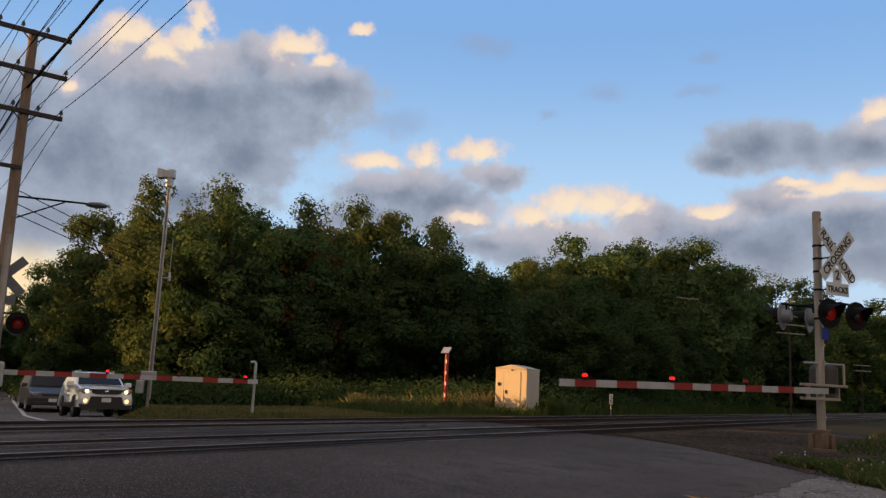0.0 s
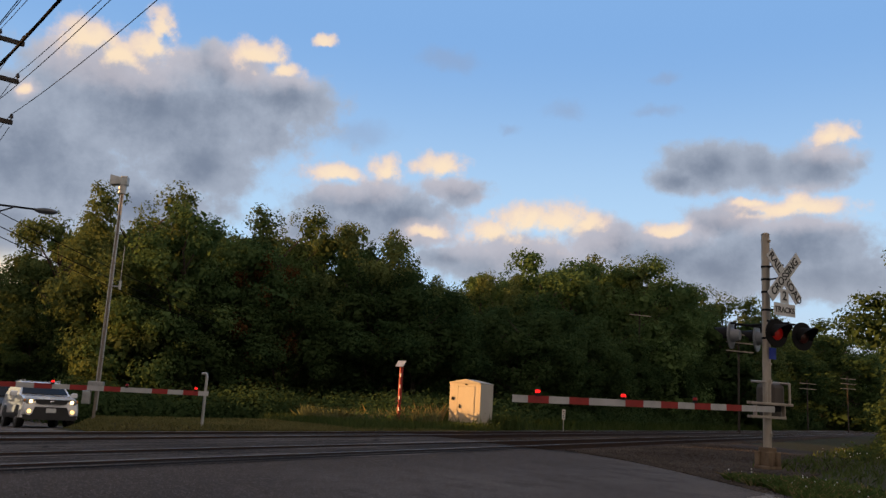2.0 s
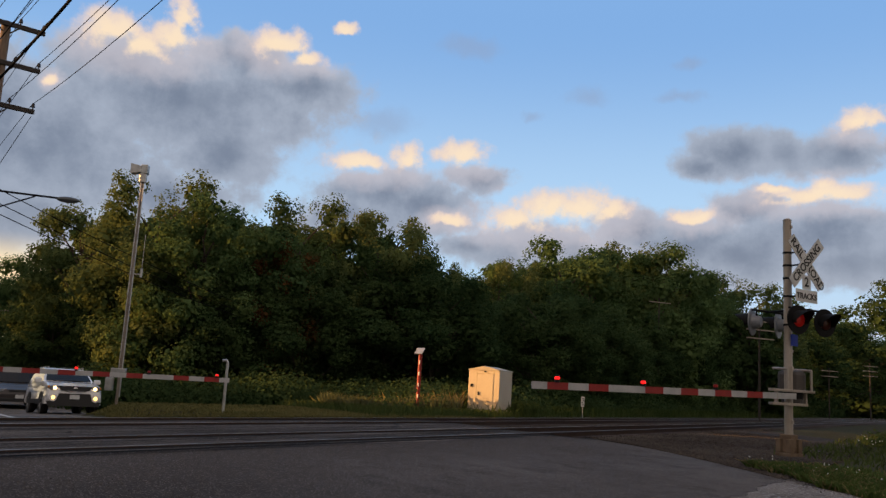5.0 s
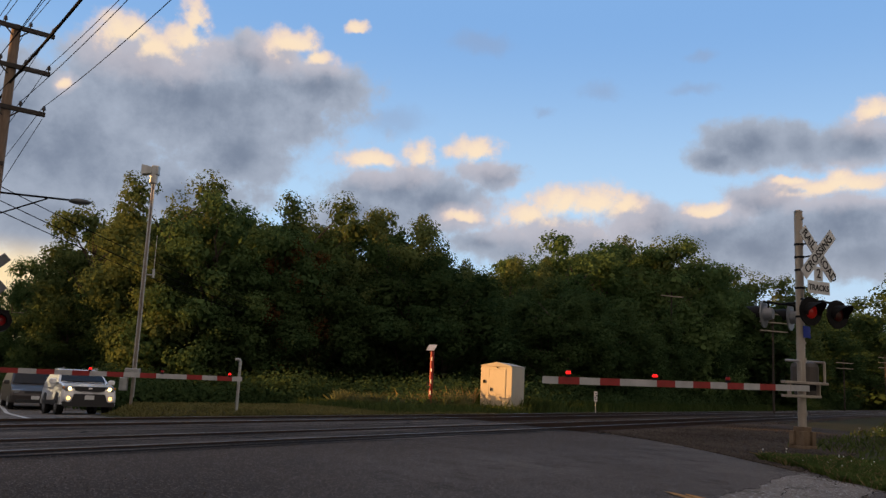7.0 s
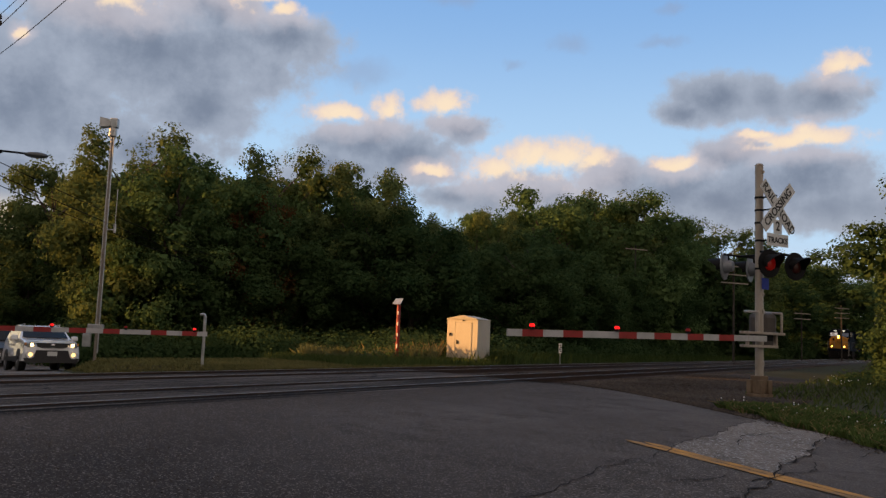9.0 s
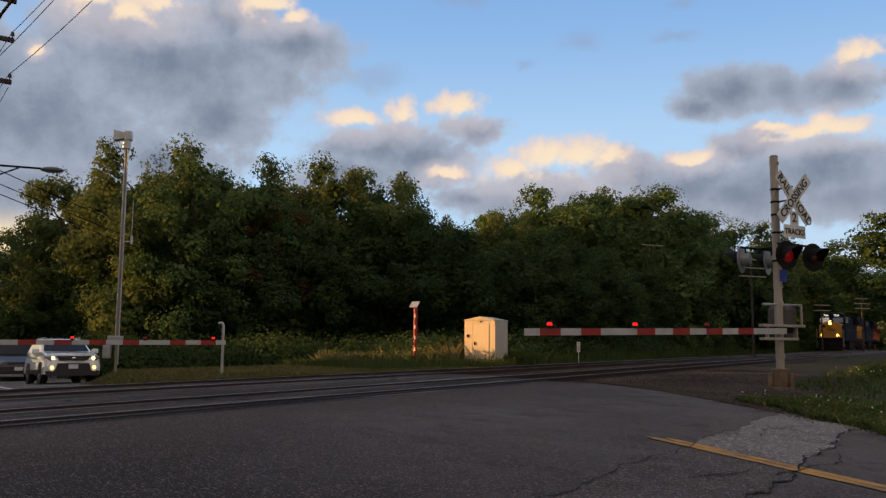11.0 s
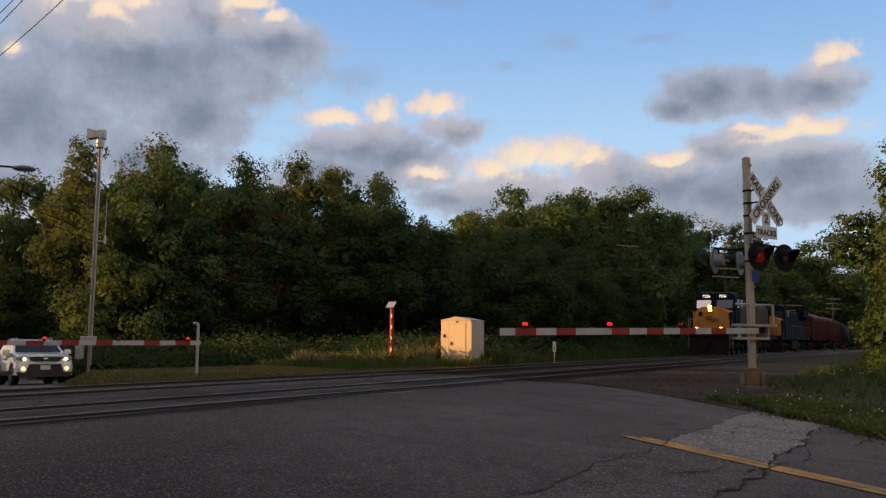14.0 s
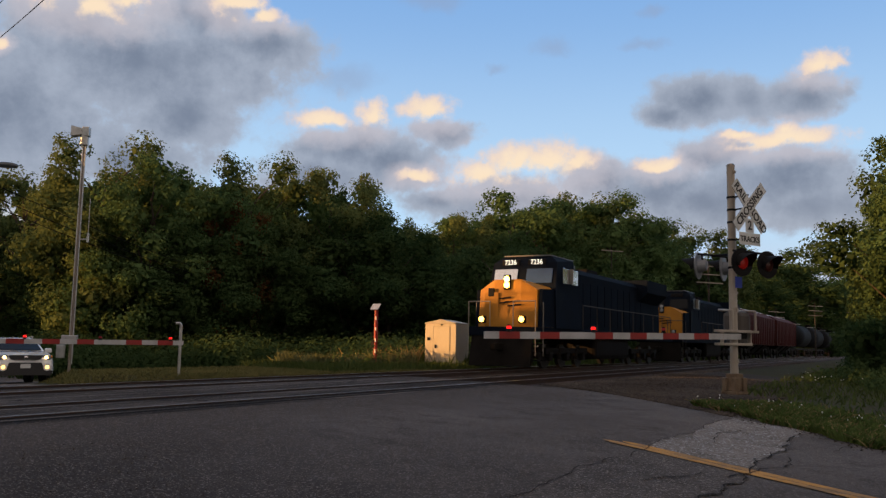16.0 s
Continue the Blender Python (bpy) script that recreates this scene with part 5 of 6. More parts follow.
        part("wind_deflector", bm, RAILING, e)
    # long hood
    bm = B()
    prism(bm, [(-0.95, 1.59), (0.95, 1.59), (0.95, 4.02), (0.70, 4.26), (-0.70, 4.26), (-0.95, 4.02)], -4.5, -19.2, "x")
    part("hood", bm, LOCO_BLUE, e)
    for i in range(11):
        for sy in (-1, 1):
            part("hood_door", box(B(), (-5.6 - i * 1.02, sy * 0.962, 2.75), (0.94, 0.03, 1.9), bevel=0.008), LOCO_BLUE, e)
    bm = B()
    prism(bm, [(-0.95, 3.25), (0.95, 3.25), (1.50, 3.75), (1.50, 4.42), (-1.50, 4.42), (-1.50, 3.75)], -14.8, -18.9, "x")
    part("radiator_wing", bm, LOCO_BLUE, e, "overhanging radiator housing")
    bm = B()
    box(bm, (-8.6, 0, 4.35), (1.5, 1.1, 0.2), bevel=0.03)
    part("exhaust", bm, UNDER, e)
    bm = B()
    box(bm, (-5.8, 0.2, 4.36), (0.9, 0.7, 0.22), bevel=0.05)
    part("air_vent", bm, LOCO_GREY, e)
    bm = B()
    box(bm, (-9.5, 0, 0.80), (5.2, 2.6, 0.95), bevel=0.18)
    part("fuel_tank", bm, UNDER, e)
    for xx in (-3.9, -15.6):
        truck(e, xx, [-1.95, 0.0, 1.95], 1.95)
    bm = B()
    prism(bm, [(L0 - 0.05, 1.30), (L0 + 0.02, 0.9), (L0 + 0.20, 0.12), (L0 + 0.10, 0.10), (L0 - 0.15, 0.6), (L0 - 0.15, 1.30)], -1.3, 1.3)
    part("snow_plow", bm, UNDER, e, "dark pilot plow")
    bm = B()
    box(bm, (L0 + 0.35, 0, 0.86), (0.8, 0.26, 0.28), bevel=0.05)
    part("coupler", bm, UNDER, e)
    for yy in (-0.86, 0.86):
        bm = B()
        box(bm, (L0 - 0.10, yy, 1.86), (0.20, 0.28, 0.28), bevel=0.03)
        dl = part("ditch_light", bm, BLACK, e)
        part("lit_lamp", ball(B(), (L0 + 0.0, yy, 1.87), 0.115, (0.4, 1, 1)), DITCH_LIGHT if lead else LAMP_CLEAR, dl)
    for sy in (-1, 1):
        bm = B()
        for i in range(4):
            box(bm, (L0 - 0.35, sy * 1.38, 0.35 + i * 0.30), (0.55, 0.24, 0.04))
        part("step", bm, UNDER, e)
        bm = B()
        rod(bm, (L0 - 0.03, sy * 1.44, 0.5), (L0 - 0.03, sy * 1.44, 2.55), 0.022, seg=6)
        rod(bm, (L0 - 0.03, sy * 0.5, 1.6), (L0 - 0.03, sy * 0.5, 2.55), 0.022, seg=6)
        rod(bm, (L0 - 0.03, sy * 1.44, 2.55), (L0 - 0.03, sy * 0.5, 2.55), 0.022, seg=6)
        rod(bm, (L0 - 0.75, sy * 1.46, 0.5), (L0 - 0.75, sy * 1.46, 2.55), 0.022, seg=6)
        part("front_railing", bm, RAILING if lead else RAILING_DARK, e)
        bm = B()
        rod(bm, (-4.8, sy * 1.45, 2.62), (-19.9, sy * 1.45, 2.62), 0.02, seg=6)
        for i in range(9):
            rod(bm, (-4.8 - i * 1.88, sy * 1.45, 1.58), (-4.8 - i * 1.88, sy * 1.45, 2.62), 0.02, seg=6)
        part("side_railing", bm, RAILING_DARK, e)
    return e


def hopper():
    e = thing("hopper_car", Matrix.Identity(4), "dull red covered hopper wagon with ribbed sides", "railway wagon", "freight train")
    bm = B()
    prism(bm, [(-1.5, 1.35), (1.5, 1.35), (1.56, 3.95), (0.75, 4.45), (-0.75, 4.45), (-1.56, 3.95)], 0, -15.6, "x")
    part("body", bm, HOPPER_RED, e)
    for i in range(14):
        for sy in (-1, 1):
            part("rib", box(B(), (-0.6 - i * 1.1, sy * 1.56, 2.65), (0.10, 0.09, 2.5)), HOPPER_RED, e)
    bm = B()
    box(bm, (-7.8, 0, 4.52), (14.6, 0.9, 0.10))
    part("roof_walk", bm, GALV, e)
    for k in range(3):
        bm = B()
        prism(bm, [(-1.3, 1.35), (1.3, 1.35), (0.4, 0.55), (-0.4, 0.55)], -2.9 - k * 3.7, -5.4 - k * 3.7, "x")
        part("chute", bm, UNDER, e)
    part("sill", box(B(), (-7.8, 0, 1.05), (16.6, 0.6, 0.3)), UNDER, e)
    for x in (-1.9, -13.7):
        truck(e, x, [-0.88, 0.88], 0)
    return e


def tank_car():
    e = thing("tank_car", Matrix.Identity(4), "black cylindrical tank wagon", "railway wagon", "freight train")
    bm = B()
    rod(bm, (-0.6, 0, 2.75), (-15.9, 0, 2.75), 1.48, seg=32)
    ball(bm, (-0.7, 0, 2.75), 1.48, (0.4, 1, 1), 24)
    ball(bm, (-15.8, 0, 2.75), 1.48, (0.4, 1, 1), 24)
    part("tank", bm, TANK_BLACK, e, smooth=True)
    bm = B()
    rod(bm, (-8.2, 0, 4.1), (-8.2, 0, 4.65), 0.45, seg=16)
    part("dome", bm, TANK_BLACK, e)
    bm = B()
    box(bm, (-8.2, 0, 4.27), (3.0, 1.6, 0.05))
    part("platform", bm, GALV, e)
    part("sill", box(B(), (-8.2, 0, 1.05), (17.2, 0.7, 0.3)), UNDER, e)
    for x in (-1.8, -14.6):
        truck(e, x, [-0.88, 0.88], 0)
    return e


TRAIN = [(locomotive(True), 0.0), (locomotive(False), 23.4)]
for unit, _ in TRAIN:
    for piece in unit.children:
        if piece.name.split(".")[0] not in ("truck", "snow_plow", "coupler"):
            piece.matrix_basis = Matrix.Diagonal((1, 1, 1.03, 1)) @ piece.matrix_basis
h1 = hopper()
TRAIN += [(h1, 46.0), (copy_thing(h1, Matrix.Identity(4)), 63.3)]
t1 = tank_car()
TRAIN += [(t1, 80.6)] + [(copy_thing(t1, Matrix.Identity(4)), 80.6 + 17.8 * i) for i in range(1, 9)]
SPEED, START = 16.09, 287.9


def train_pose(t, back):
    p = st(START - SPEED * t + back, FAR_W, RAIL_Z + 0.03)
    return pose(p.x, p.y, p.z, 0, 0, -90 - TRACK_AZ)


# ---- trees ----
def leaf_cloud(r, centres, radii, count, size, flat=0.75, depth=0.55):
    """Small folded leaves round the shells of many clumps: arrays of corners and faces."""
    idx = r.choice(len(centres), count, p=radii ** 2 / (radii ** 2).sum())
    d = r.normal(size=(count, 3))
    d /= np.linalg.norm(d, axis=1, keepdims=True)
    rad = radii[idx] * (1.0 - depth * r.random(count) ** 2.0 + 0.10 * r.normal(size=count))
    pos = centres[idx] + d * rad[:, None] * np.array([1, 1, flat])
    nor = d + r.normal(size=(count, 3)) * 0.38 + np.array([0, 0, 0.30])
    nor /= np.linalg.norm(nor, axis=1, keepdims=True)
    tan = np.cross(nor, r.normal(size=(count, 3)))
    tan /= np.linalg.norm(tan, axis=1, keepdims=True)
    bit = np.cross(nor, tan)
    ln = size * (0.6 + 0.8 * r.random(count))[:, None]
    wd = ln * 0.40
    a, b = pos - tan * ln * 0.5, pos + tan * ln * 0.5
    c, e = pos + bit * wd - nor * wd * 0.3, pos - bit * wd - nor * wd * 0.3
    v = np.stack([a, c, b, e], 1).reshape(-1, 3)
    f = np.arange(count * 4).reshape(-1, 4)
    return v, f


def quick_mesh(name, v, f, material):
    me = bpy.data.meshes.new(name)
    k = f.shape[1]
    me.vertices.add(len(v))
    me.vertices.foreach_set("co", np.ascontiguousarray(v, dtype=np.float32).ravel())
    me.loops.add(f.size)
    me.loops.foreach_set("vertex_index", np.ascontiguousarray(f, dtype=np.int32).ravel())
    me.polygons.add(len(f))
    me.polygons.foreach_set("loop_start", np.arange(0, f.size, k, dtype=np.int32))
    me.polygons.foreach_set("loop_total", np.full(len(f), k, dtype=np.int32))
    me.update()
    me.validate()
    me.materials.append(material)
    return me


def tree(seed, height, spread, material, leaves=7000, size=0.30, bare=0.22, lobes=26, gap=0.0):
    """A broad-leaved tree: a tapered trunk, forking limbs and a crown of leafy clumps gathered into lobes."""
    r = np.random.default_rng(seed)
    e = thing("tree", Matrix.Identity(4), "", "tree", "trees of the wood edge")
    bm = B()
    top = Vector((r.normal() * 0.3, r.normal() * 0.3, height * 0.8))
    prev, k = Vector((0, 0, -0.3)), 6
    r0 = 0.018 * height + 0.05
    for i in range(k):
        q = Vector((0, 0, -0.3)).lerp(top, (i + 1) / k) + Vector((r.normal() * 0.12, r.normal() * 0.12, 0))
        rod(bm, prev, q, r0 * (1 - i / k * 0.85), r0 * (1 - (i + 1) / k * 0.85), 8)
        prev = q
    cs, rs, hearts, heart_r = [], [], [], []
    for i in range(lobes):
        k = (i + 0.5) / lobes
        h = bare + (1 - bare) * k
        prof = max(0.58, math.sqrt(max(0.0, 1 - ((k - 0.48) / 0.66) ** 2)))
        ang = i * 2.4 + r.random() * 0.9
        rad = spread * prof * (0.35 + 0.65 * r.random() ** 0.5) * 0.80
        lr = spread * (0.25 + 0.15 * r.random()) * (1.0 - 0.20 * k)
        c = np.array([math.cos(ang) * rad, math.sin(ang) * rad, height * h - lr * 0.8 + r.normal() * 0.35])
        hearts.append(c)
        heart_r.append(lr * 0.72)
        n = 10
        d = r.normal(size=(n, 3)) + np.array([math.cos(ang) * 0.5, math.sin(ang) * 0.5, 0.45])
        d /= np.linalg.norm(d, axis=1, keepdims=True)
        cs += list(c + d * lr * (0.45 + 0.50 * r.random((n, 1))) * np.array([1, 1, 0.85]))
        rs += list(lr * (0.30 + 0.34 * r.random(n)))
        fork = Vector((0, 0, max(height * 0.15, c[2] - rad * 0.9 - 0.4)))
        rod(bm, fork, fork.lerp(Vector(c), 0.85), r0 * 0.28, r0 * 0.06, 6)
    part("trunk", bm, BARK, e)
    v, f = leaf_cloud(r, np.array(cs), np.array(rs), leaves, size)
    inner = int(lobes * 120 * (1 - gap))
    v2, f2 = leaf_cloud(r, np.array(hearts), np.array(heart_r), inner, size * 2.4, 0.85, 0.9)
    o = new("crown", quick_mesh("crown", np.vstack([v, v2]), np.vstack([f, f2 + len(v)]), material))
    o.parent = e
    o["label"] = "dense green summer foliage"
    return e


PROTOS = [tree(1, 12, 4.8, LEAF_A, 29000, 0.155, 0.14, 38), tree(2, 12, 4.4, LEAF_B, 27000, 0.15, 0.15, 36), tree(3, 12, 5.2, LEAF_SHADE, 29000, 0.165, 0.06, 42),
          tree(4, 12, 3.9, LEAF_B, 19000, 0.15, 0.22, 28, 0.5), tree(5, 12, 4.9, LEAF_A, 29000, 0.155, 0.05, 40), tree(6, 12, 3.6, LEAF_R, 9000, 0.15, 0.25, 18, 0.5),
          tree(7, 12, 4.9, LEAF_SHADE, 5200, 0.42, 0.08, 26)]
TREE_LABELS = ["tall green leafy tree at the wood's edge", "slender olive green tree with sunlit top leaves", "broad tree in the wood, its green darkened for shade",
               "thin olive tree with gaps in its crown", "dense green tree with leaves to the ground", "tree with withered rust brown leaves", "broad filler tree added behind the wood and out of view"]
used = [False] * len(PROTOS)


def plant(kind, v, height, width, turn):
    m = Matrix.Translation(on_ground(v)) @ Matrix.Rotation(turn, 4, "Z")
    p = PROTOS[kind]
    if not used[kind]:
        used[kind] = True
        p.matrix_world = m
        o = p
    else:
        o = copy_thing(p, m)
    o.scale = (width, width, height / 12)
    o["label"] = TREE_LABELS[kind]
    return o


tr = random.Random(11)
# the skyline of the wood: bearing, distance, top's elevation, kind, breadth
SKYLINE = [
    (-26.8, 110, 2.8, 0, 1.0), (-24.9, 85, 5.2, 2, 0.8), (-23.4, 70, 7.2, 0, 0.8), (-20.9, 60, 10.9, 3, 1.05), (-18.4, 62, 9.6, 1, 0.8),
    (-16.3, 52, 12.9, 1, 1.0), (-13.6, 50, 12.3, 4, 0.95), (-10.6, 52, 11.4, 0, 1.0), (-7.2, 54, 12.5, 1, 0.95), (-4.6, 56, 11.4, 4, 0.85),
    (-1.8, 55, 12.9, 3, 0.9), (-0.2, 58, 11.0, 2, 0.7), (1.9, 60, 9.6, 3, 0.85)]
SKYLINE2 = [
    (4.4, 78, 8.0, 2, 0.8), (6.6, 76, 9.4, 4, 0.8), (7.5, 74, 9.9, 3, 0.7), (10.6, 78, 11.0, 4, 1.1), (12.8, 82, 10.5, 0, 1.0), (14.9, 84, 11.0, 3, 1.05),
    (17.2, 86, 10.6, 0, 1.1), (19.6, 95, 8.6, 4, 0.9), (22.4, 105, 8.4, 1, 1.3), (24.6, 140, 6.2, 2, 1.5), (27.0, 165, 6.3, 2, 1.9), (28.4, 180, 6.1, 0, 1.8),
    (30.0, 200, 5.1, 2, 1.6), (31.5, 220, 4.2, 2, 1.5)]
for az, d, el, k, br in SKYLINE + SKYLINE2:
    v = polar(az, d)
    h = EYE + d * math.tan(radians(el)) - ground_z(v.x, v.y)
    plant(k, v, h * 0.945, br * h / 12 * 0.93, tr.uniform(0, 6.28))
# the depth of the wood behind the skyline trees, its shade put into dark leaves
for i in range(20):
    az = -21.0 + i * 2.3 + tr.uniform(-0.4, 0.4)
    d = (64 if az < 3 else 94) + tr.uniform(0, 5)
    el = float(np.interp(az, [-21, -16, -10, -2, 2.5, 5, 10, 17, 20, 25], [6.8, 10.2, 10.0, 9.8, 7.4, 6.6, 9.0, 8.8, 6.6, 5.2])) + tr.uniform(-0.4, 0.3)
    v = polar(az, d)
    h = EYE + d * math.tan(radians(el)) - ground_z(v.x, v.y)
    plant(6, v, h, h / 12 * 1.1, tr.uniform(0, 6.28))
# the denser, lower front of the wood, in leaves coloured dark for shade
for i in range(17):
    az = -26 + i * 2.0 + tr.uniform(-0.5, 0.5)
    d = (51 if az < 3 else 66) + tr.uniform(0, 4)
    el = (7.2 if az < 3 else 5.6) + tr.uniform(-1.0, 1.2)
    if az < -16.5:
        d, el = d + (22 if az < -22 else 6), (2.4 if az < -22 else 3.6) + tr.uniform(0, 1.2)
    v = polar(az, d)
    h = EYE + d * math.tan(radians(el)) - ground_z(v.x, v.y)
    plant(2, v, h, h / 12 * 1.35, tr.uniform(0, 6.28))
for i in range(14):
    az = 9 + i * 1.7 + tr.uniform(-0.4, 0.4)
    d = 24.5 / math.sin(radians(max(4.5, TRACK_AZ - az))) + tr.uniform(0, 5)
    el = 6.4 - 0.14 * (az - 8) + tr.uniform(-0.8, 0.8)
    v = polar(az, min(d, 210))
    h = EYE + min(d, 210) * math.tan(radians(max(2.5, el))) - ground_z(v.x, v.y)
    plant(2, v, h, h / 12 * 1.3, tr.uniform(0, 6.28))
plant(5, polar(-8.2, 50.5), 10.2, 0.62, 1.0)
# trees on the camera's side of the line
for az, d, el, k, br in ((35.8, 48, 12.5, 2, 1.0), (35.0, 60, 9.5, 0, 0.95), (37.5, 45, 11, 4, 1.1), (33.4, 85, 6.2, 2, 0.9)):
    v = polar(az, d)
    h = EYE + d * math.tan(radians(el)) - ground_z(v.x, v.y)
    plant(k, v, h, br * h / 12, tr.uniform(0, 6.28))
# unseen trees added behind the camera to cut the low sky light
for i in range(16):
    a = 62 + i * 13.5
    v = polar(a, 52 + tr.uniform(-5, 8))
    plant(6, v, tr.uniform(12, 16), 1.4, tr.uniform(0, 6.28))
# trees added out of view to keep the road in evening shade, with a sun gap
for x, y, h in ((-48, -34, 17), (-46, -26, 16), (-47, -18, 17), (-45, -10, 17), (-48, -3, 17), (-45, 4, 17), (-46, 11, 16), (-48, 17, 17), (-46, 21, 16),
                (-50, 44.5, 14), (-52, 54, 14), (-48, 60, 12.5), (-38, 23.5, 8.6), (-60, 0, 18), (-60, 12, 18), (-62, -14, 18), (-44, 27, 6.6), (-45, 31, 6.4), (-44, 35, 6.6)):
    plant(6, Vector((x, y + 7.0, 0)), h, 1.35, tr.uniform(0, 6.28))


def brush(name, spots, material, leaves, size, label, cat="undergrowth"):
    """Low scrub as many small leaves over uneven mounds."""
    r = np.random.default_rng(len(spots))
    cs = np.array([[*on_ground(v, h * 0.35)] for v, h in spots])
    rs = np.array([h for v, h in spots])
    v, f = leaf_cloud(r, cs, rs, leaves, size, 0.8)
    o = new(name, quick_mesh(name, v, f, material))
    return tagged(o, label, cat, kind="stuff")


spots = []
for i in range(150):
    az = tr.uniform(-25, 3)
    spots.append((polar(az, tr.uniform(42, 47) if az > -20 else tr.uniform(52, 60)), tr.uniform(0.8, 1.9)))
for i in range(210):
    s_ = tr.uniform(30, 175)
    spots.append((st(s_, tr.uniform(20.6, 23.5)), tr.uniform(0.7, 1.7)))
# shade at the wood's foot comes partly from this dark leaf colour
brush("undergrowth", spots, LEAF_SHADE, 130000, 0.15, "tangled undergrowth, coloured dark for shade, along the foot of the wood")
spots = [(st(tr.uniform(21, 30), tr.uniform(-3.5, -0.3)), tr.uniform(0.3, 0.8)) for i in range(24)] + [(st(tr.uniform(32, 70), tr.uniform(-2, 3.5)), tr.uniform(0.4, 0.9)) for i in range(46)]
brush("scrub", spots, LEAF_SHADE, 22000, 0.11, "green weedy scrub beside the gravel shoulder")


def blades(name, places, material, label, tall=0.5, lean=0.3, seed=3, cat="grass", up=0.0):
    r = np.random.default_rng(seed)
    n = len(places)
    p = np.array([[*on_ground(v, up)] for v in places])
    h = tall * (0.5 + 0.8 * r.random(n))
    ang = r.random(n) * 6.283
    side = np.stack([np.cos(ang), np.sin(ang), 0 * ang], 1) * (0.012 + 0.012 * r.random(n))[:, None]
    bend = np.stack([r.normal(size=n), r.normal(size=n), 0 * h], 1) * (lean * h)[:, None]
    mid = p + bend * 0.35 + np.stack([0 * h, 0 * h, h * 0.6], 1)
    tip_ = p + bend + np.stack([0 * h, 0 * h, h], 1)
    v = np.stack([p - side, p + side, mid + side * 0.8, tip_, mid - side * 0.8], 1).reshape(-1, 3)
    f = np.arange(n * 5).reshape(-1, 5)
    o = new(name, quick_mesh(name, v, f, material))
    return tagged(o, label, cat, kind="stuff")


def scatter(n, fn):
    return [fn() for _ in range(n)]


blades("tall_grass", scatter(9000, lambda: polar(tr.uniform(-5, 4.1), tr.uniform(38, 43.5))), GRASS_PALE, "tall green grass round the equipment cabinet", 0.7, seed=5)
blades("cabinet_grass", scatter(2600, lambda: polar(tr.uniform(4.0, 9.5), tr.uniform(39.8, 44))), GRASS, "green grass behind the equipment cabinet", 0.6, seed=15)
blades("dry_grass", scatter(420, lambda: polar(min(4.2, tr.gauss(2.2, 1.6)), tr.uniform(38.5, 42))), GRASS_DRY, "dry straw coloured grass stalks", 0.95, seed=6)
blades("track_grass", scatter(9000, lambda: st(tr.uniform(33, 110), tr.uniform(17.4, 21.5))), GRASS, "green weeds on the far side of the tracks", 0.5, seed=7)
blades("verge_grass", scatter(9000, lambda: rw(tr.uniform(17.2, 26), tr.uniform(12.6, 22))), GRASS, "mown grass verge of the far road", 0.3, seed=8)


def lawn_spot():
    w = 16.9 + 8.5 * tr.random() ** 1.3
    return rw(w, far_edge(w) + 0.1 + 9 * tr.random() ** 1.6)


blades("lawn_grass", scatter(16000, lawn_spot), GRASS_LAWN, "short mown grass beside the far road, yellowed partly for sunlight", 0.09, 0.6, seed=28)


def verge_spot():
    a = tr.uniform(2, 12.3)
    return rd(a, verge_edge(a) - 0.08 + abs(tr.gauss(0, 1.5)), 0)


blades("roadside_grass", scatter(30000, verge_spot), GRASS_SHORT, "short green grass at the road's edge", 0.12, 0.6, seed=9, up=0.02)
blades("straw", scatter(3500, verge_spot), GRASS_DRY, "dry bent stalks in the verge", 0.13, 0.9, seed=19, up=0.02)
blades("shoulder_weeds", scatter(7000, lambda: st(tr.uniform(23, 75), tr.uniform(-2.5, 4.6))), GRASS, "patchy weeds on the gravel shoulder", 0.2, 0.5, seed=20)
blades("island_grass", scatter(2500, lambda: rw(tr.uniform(15.9, 18.8), tr.uniform(-6, -1.6))), GRASS, "patch of grass beside the far signal", 0.12, 0.5, seed=10)
fl = B()
for i in range(50):
    p = on_ground(rd(tr.uniform(8, 13), 14.2 + abs(tr.gauss(0, 1.8))) if i < 34 else st(tr.uniform(26, 34), tr.uniform(1.5, 4)), tr.uniform(0.08, 0.2) if i < 34 else tr.uniform(0.3, 0.6))
    bmesh.ops.create_icosphere(fl, subdivisions=1, radius=tr.uniform(0.010, 0.02), matrix=Matrix.Translation(p))
tagged(part("white_flower", fl, FLOWER), "small white wild flowers in the grass", "flowers", kind="stuff")


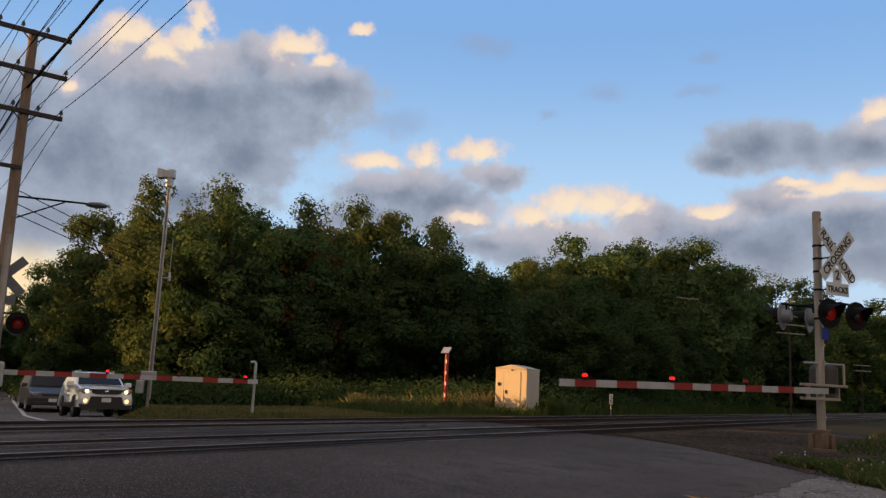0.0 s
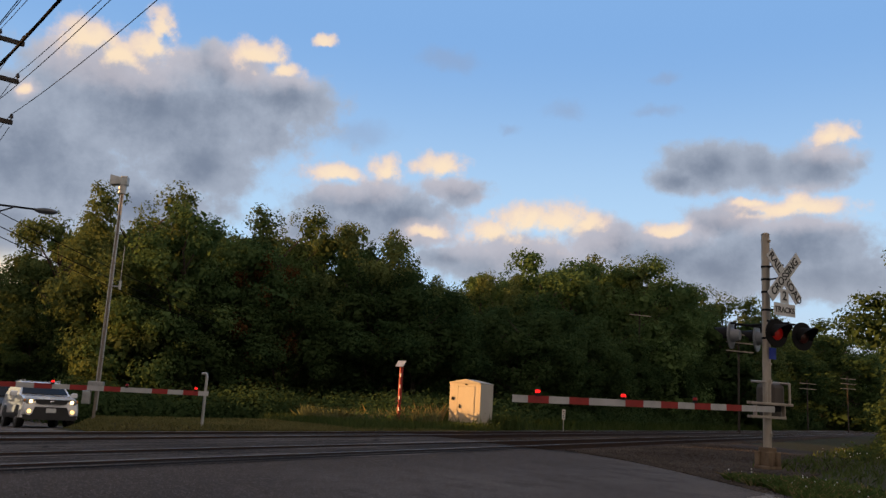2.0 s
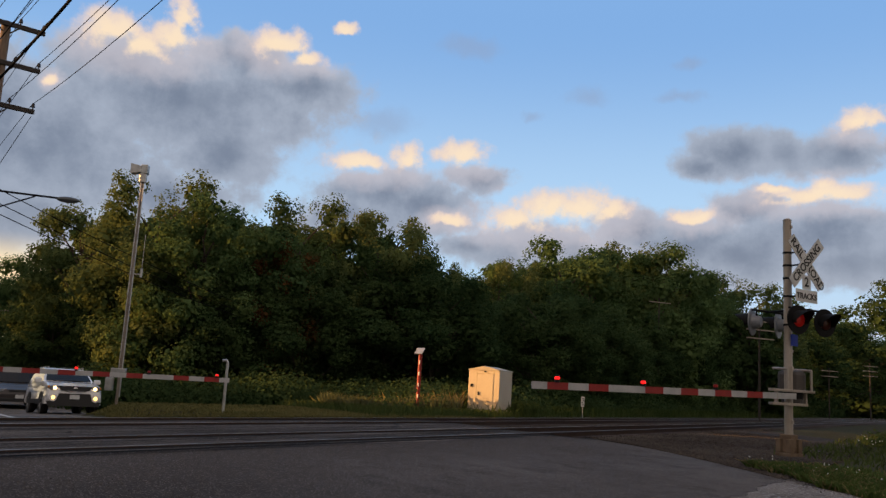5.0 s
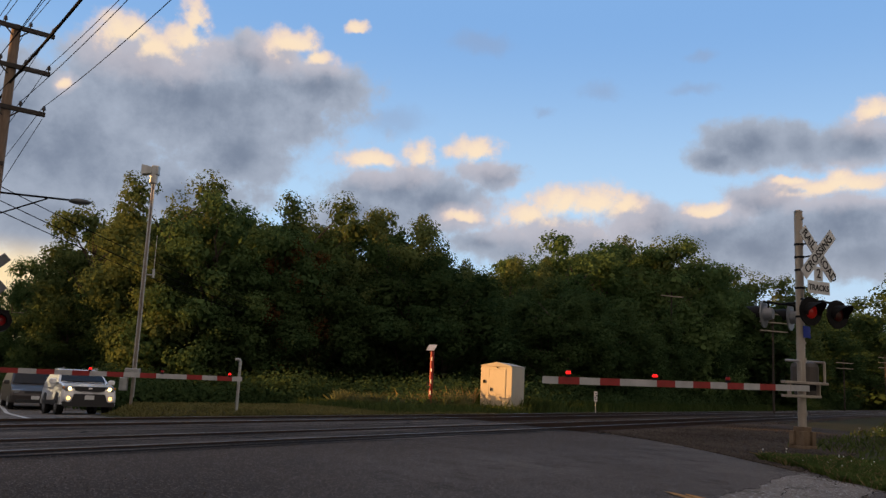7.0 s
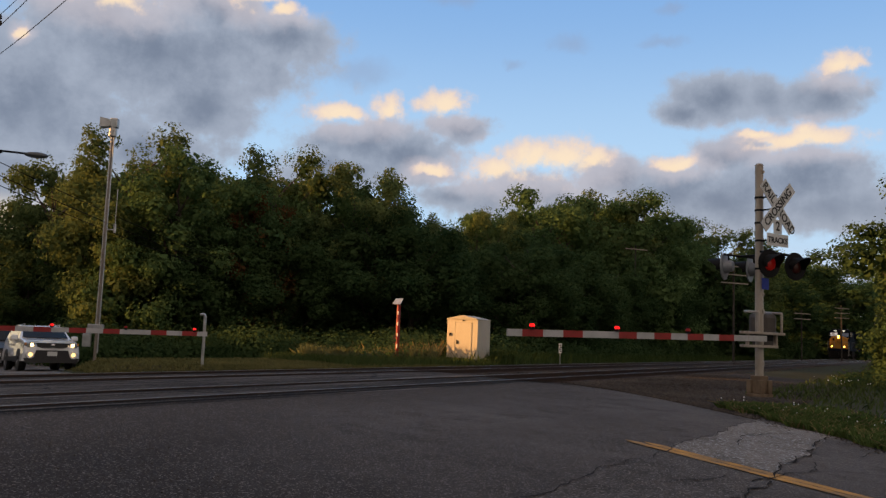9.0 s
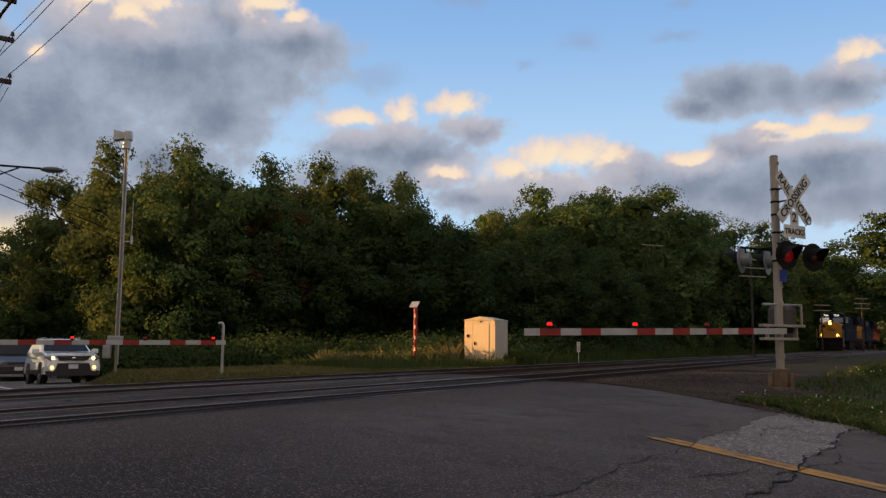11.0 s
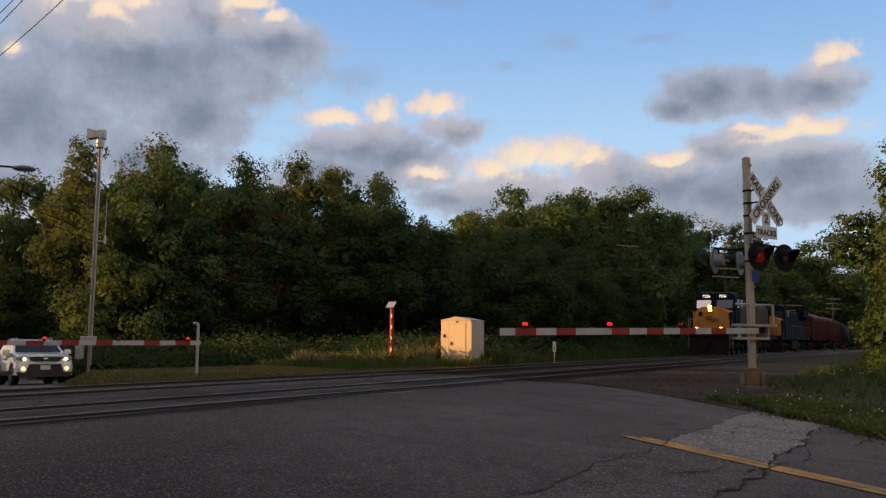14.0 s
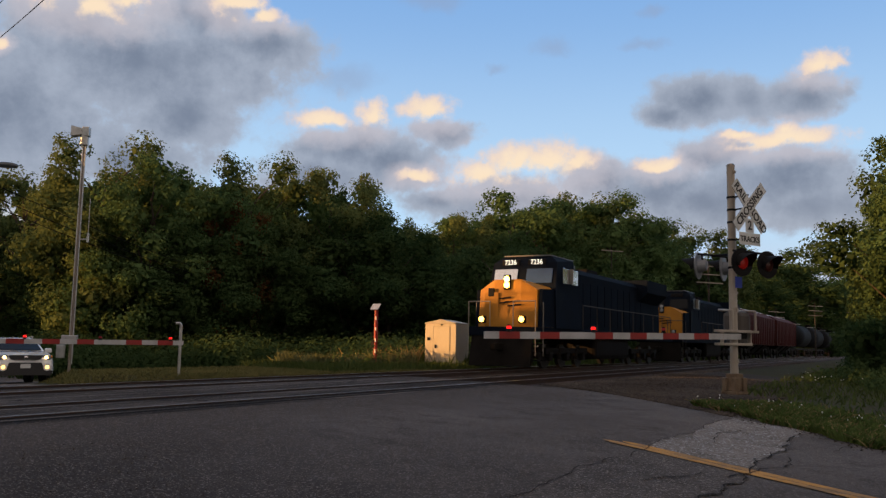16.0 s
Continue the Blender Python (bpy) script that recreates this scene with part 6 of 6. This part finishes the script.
def stones(name, places, material, label, small, large, seed):
    """Loose angular stones, each a skewed eight-sided lump."""
    r = np.random.default_rng(seed)
    n = len(places)
    p = np.array([[*on_ground(v, 0.02)] for v in places])
    s = (small + (large - small) * r.random(n) ** 2)[:, None]
    dirs = np.array([[1, 0, 0], [0, 1, 0], [-1, 0, 0], [0, -1, 0], [0, 0, 0.8], [0, 0, -0.6]])
    v = (p[:, None, :] + dirs[None] * s[:, None, :] * (0.6 + 0.8 * r.random((n, 6, 1)))).reshape(-1, 3)
    tri = np.array([[0, 1, 4], [1, 2, 4], [2, 3, 4], [3, 0, 4], [1, 0, 5], [2, 1, 5], [3, 2, 5], [0, 3, 5]])
    f = (np.arange(n)[:, None, None] * 6 + tri[None]).reshape(-1, 3)
    o = new(name, quick_mesh(name, v, f, material))
    return tagged(o, label, "gravel", kind="stuff")


STONE = leaf_mat("stone_grey", (0.028, 0.023, 0.0195), (0.13, 0.112, 0.098), 0.0)


def shoulder_spot():
    w = tr.uniform(3.0, 8.8)
    return rw(w, 13.2 + (w - 3.2) * 0.40 + 14 * tr.random() ** 1.4)


def bed_spot():
    s_, w = 19.5 + 70 * tr.random() ** 1.8, tr.uniform(8.5, 16.4)
    v = st(s_, w)
    return v if RP.dot(v) > 15.4 else bed_spot()


stones("ballast_stones", scatter(26000, bed_spot), STONE, "broken ballast stones between and beside the rails", 0.02, 0.06, 31)
stones("shoulder_gravel", scatter(16000, shoulder_spot), STONE, "loose gravel on the shoulder", 0.012, 0.045, 32)
stones("road_grit", scatter(1500, lambda: (lambda a: rd(a, verge_edge(a) - 0.05 + tr.gauss(0, 0.22)))(tr.uniform(1.5, 12.5))), STONE, "small grit along the road's edge", 0.006, 0.022, 33)
stones("apron_grit", scatter(7000, lambda: rd(tr.uniform(1, 9), tr.uniform(-6, 2.2))), STONE, "pale grit lying on the coarse apron", 0.003, 0.010, 34)


def motions():
    walk(SKY, [(t, pose(0, 0, EYE, 0, 0, -1.4 * t / 16)) for t in (0.0, 4.0, 8.0, 12.0, 16.0)])
    for wagon, back in TRAIN:
        walk(wagon, [(t, train_pose(t, back)) for t in (0.0, 4.0, 8.0, 12.0, 16.0)])


motions()
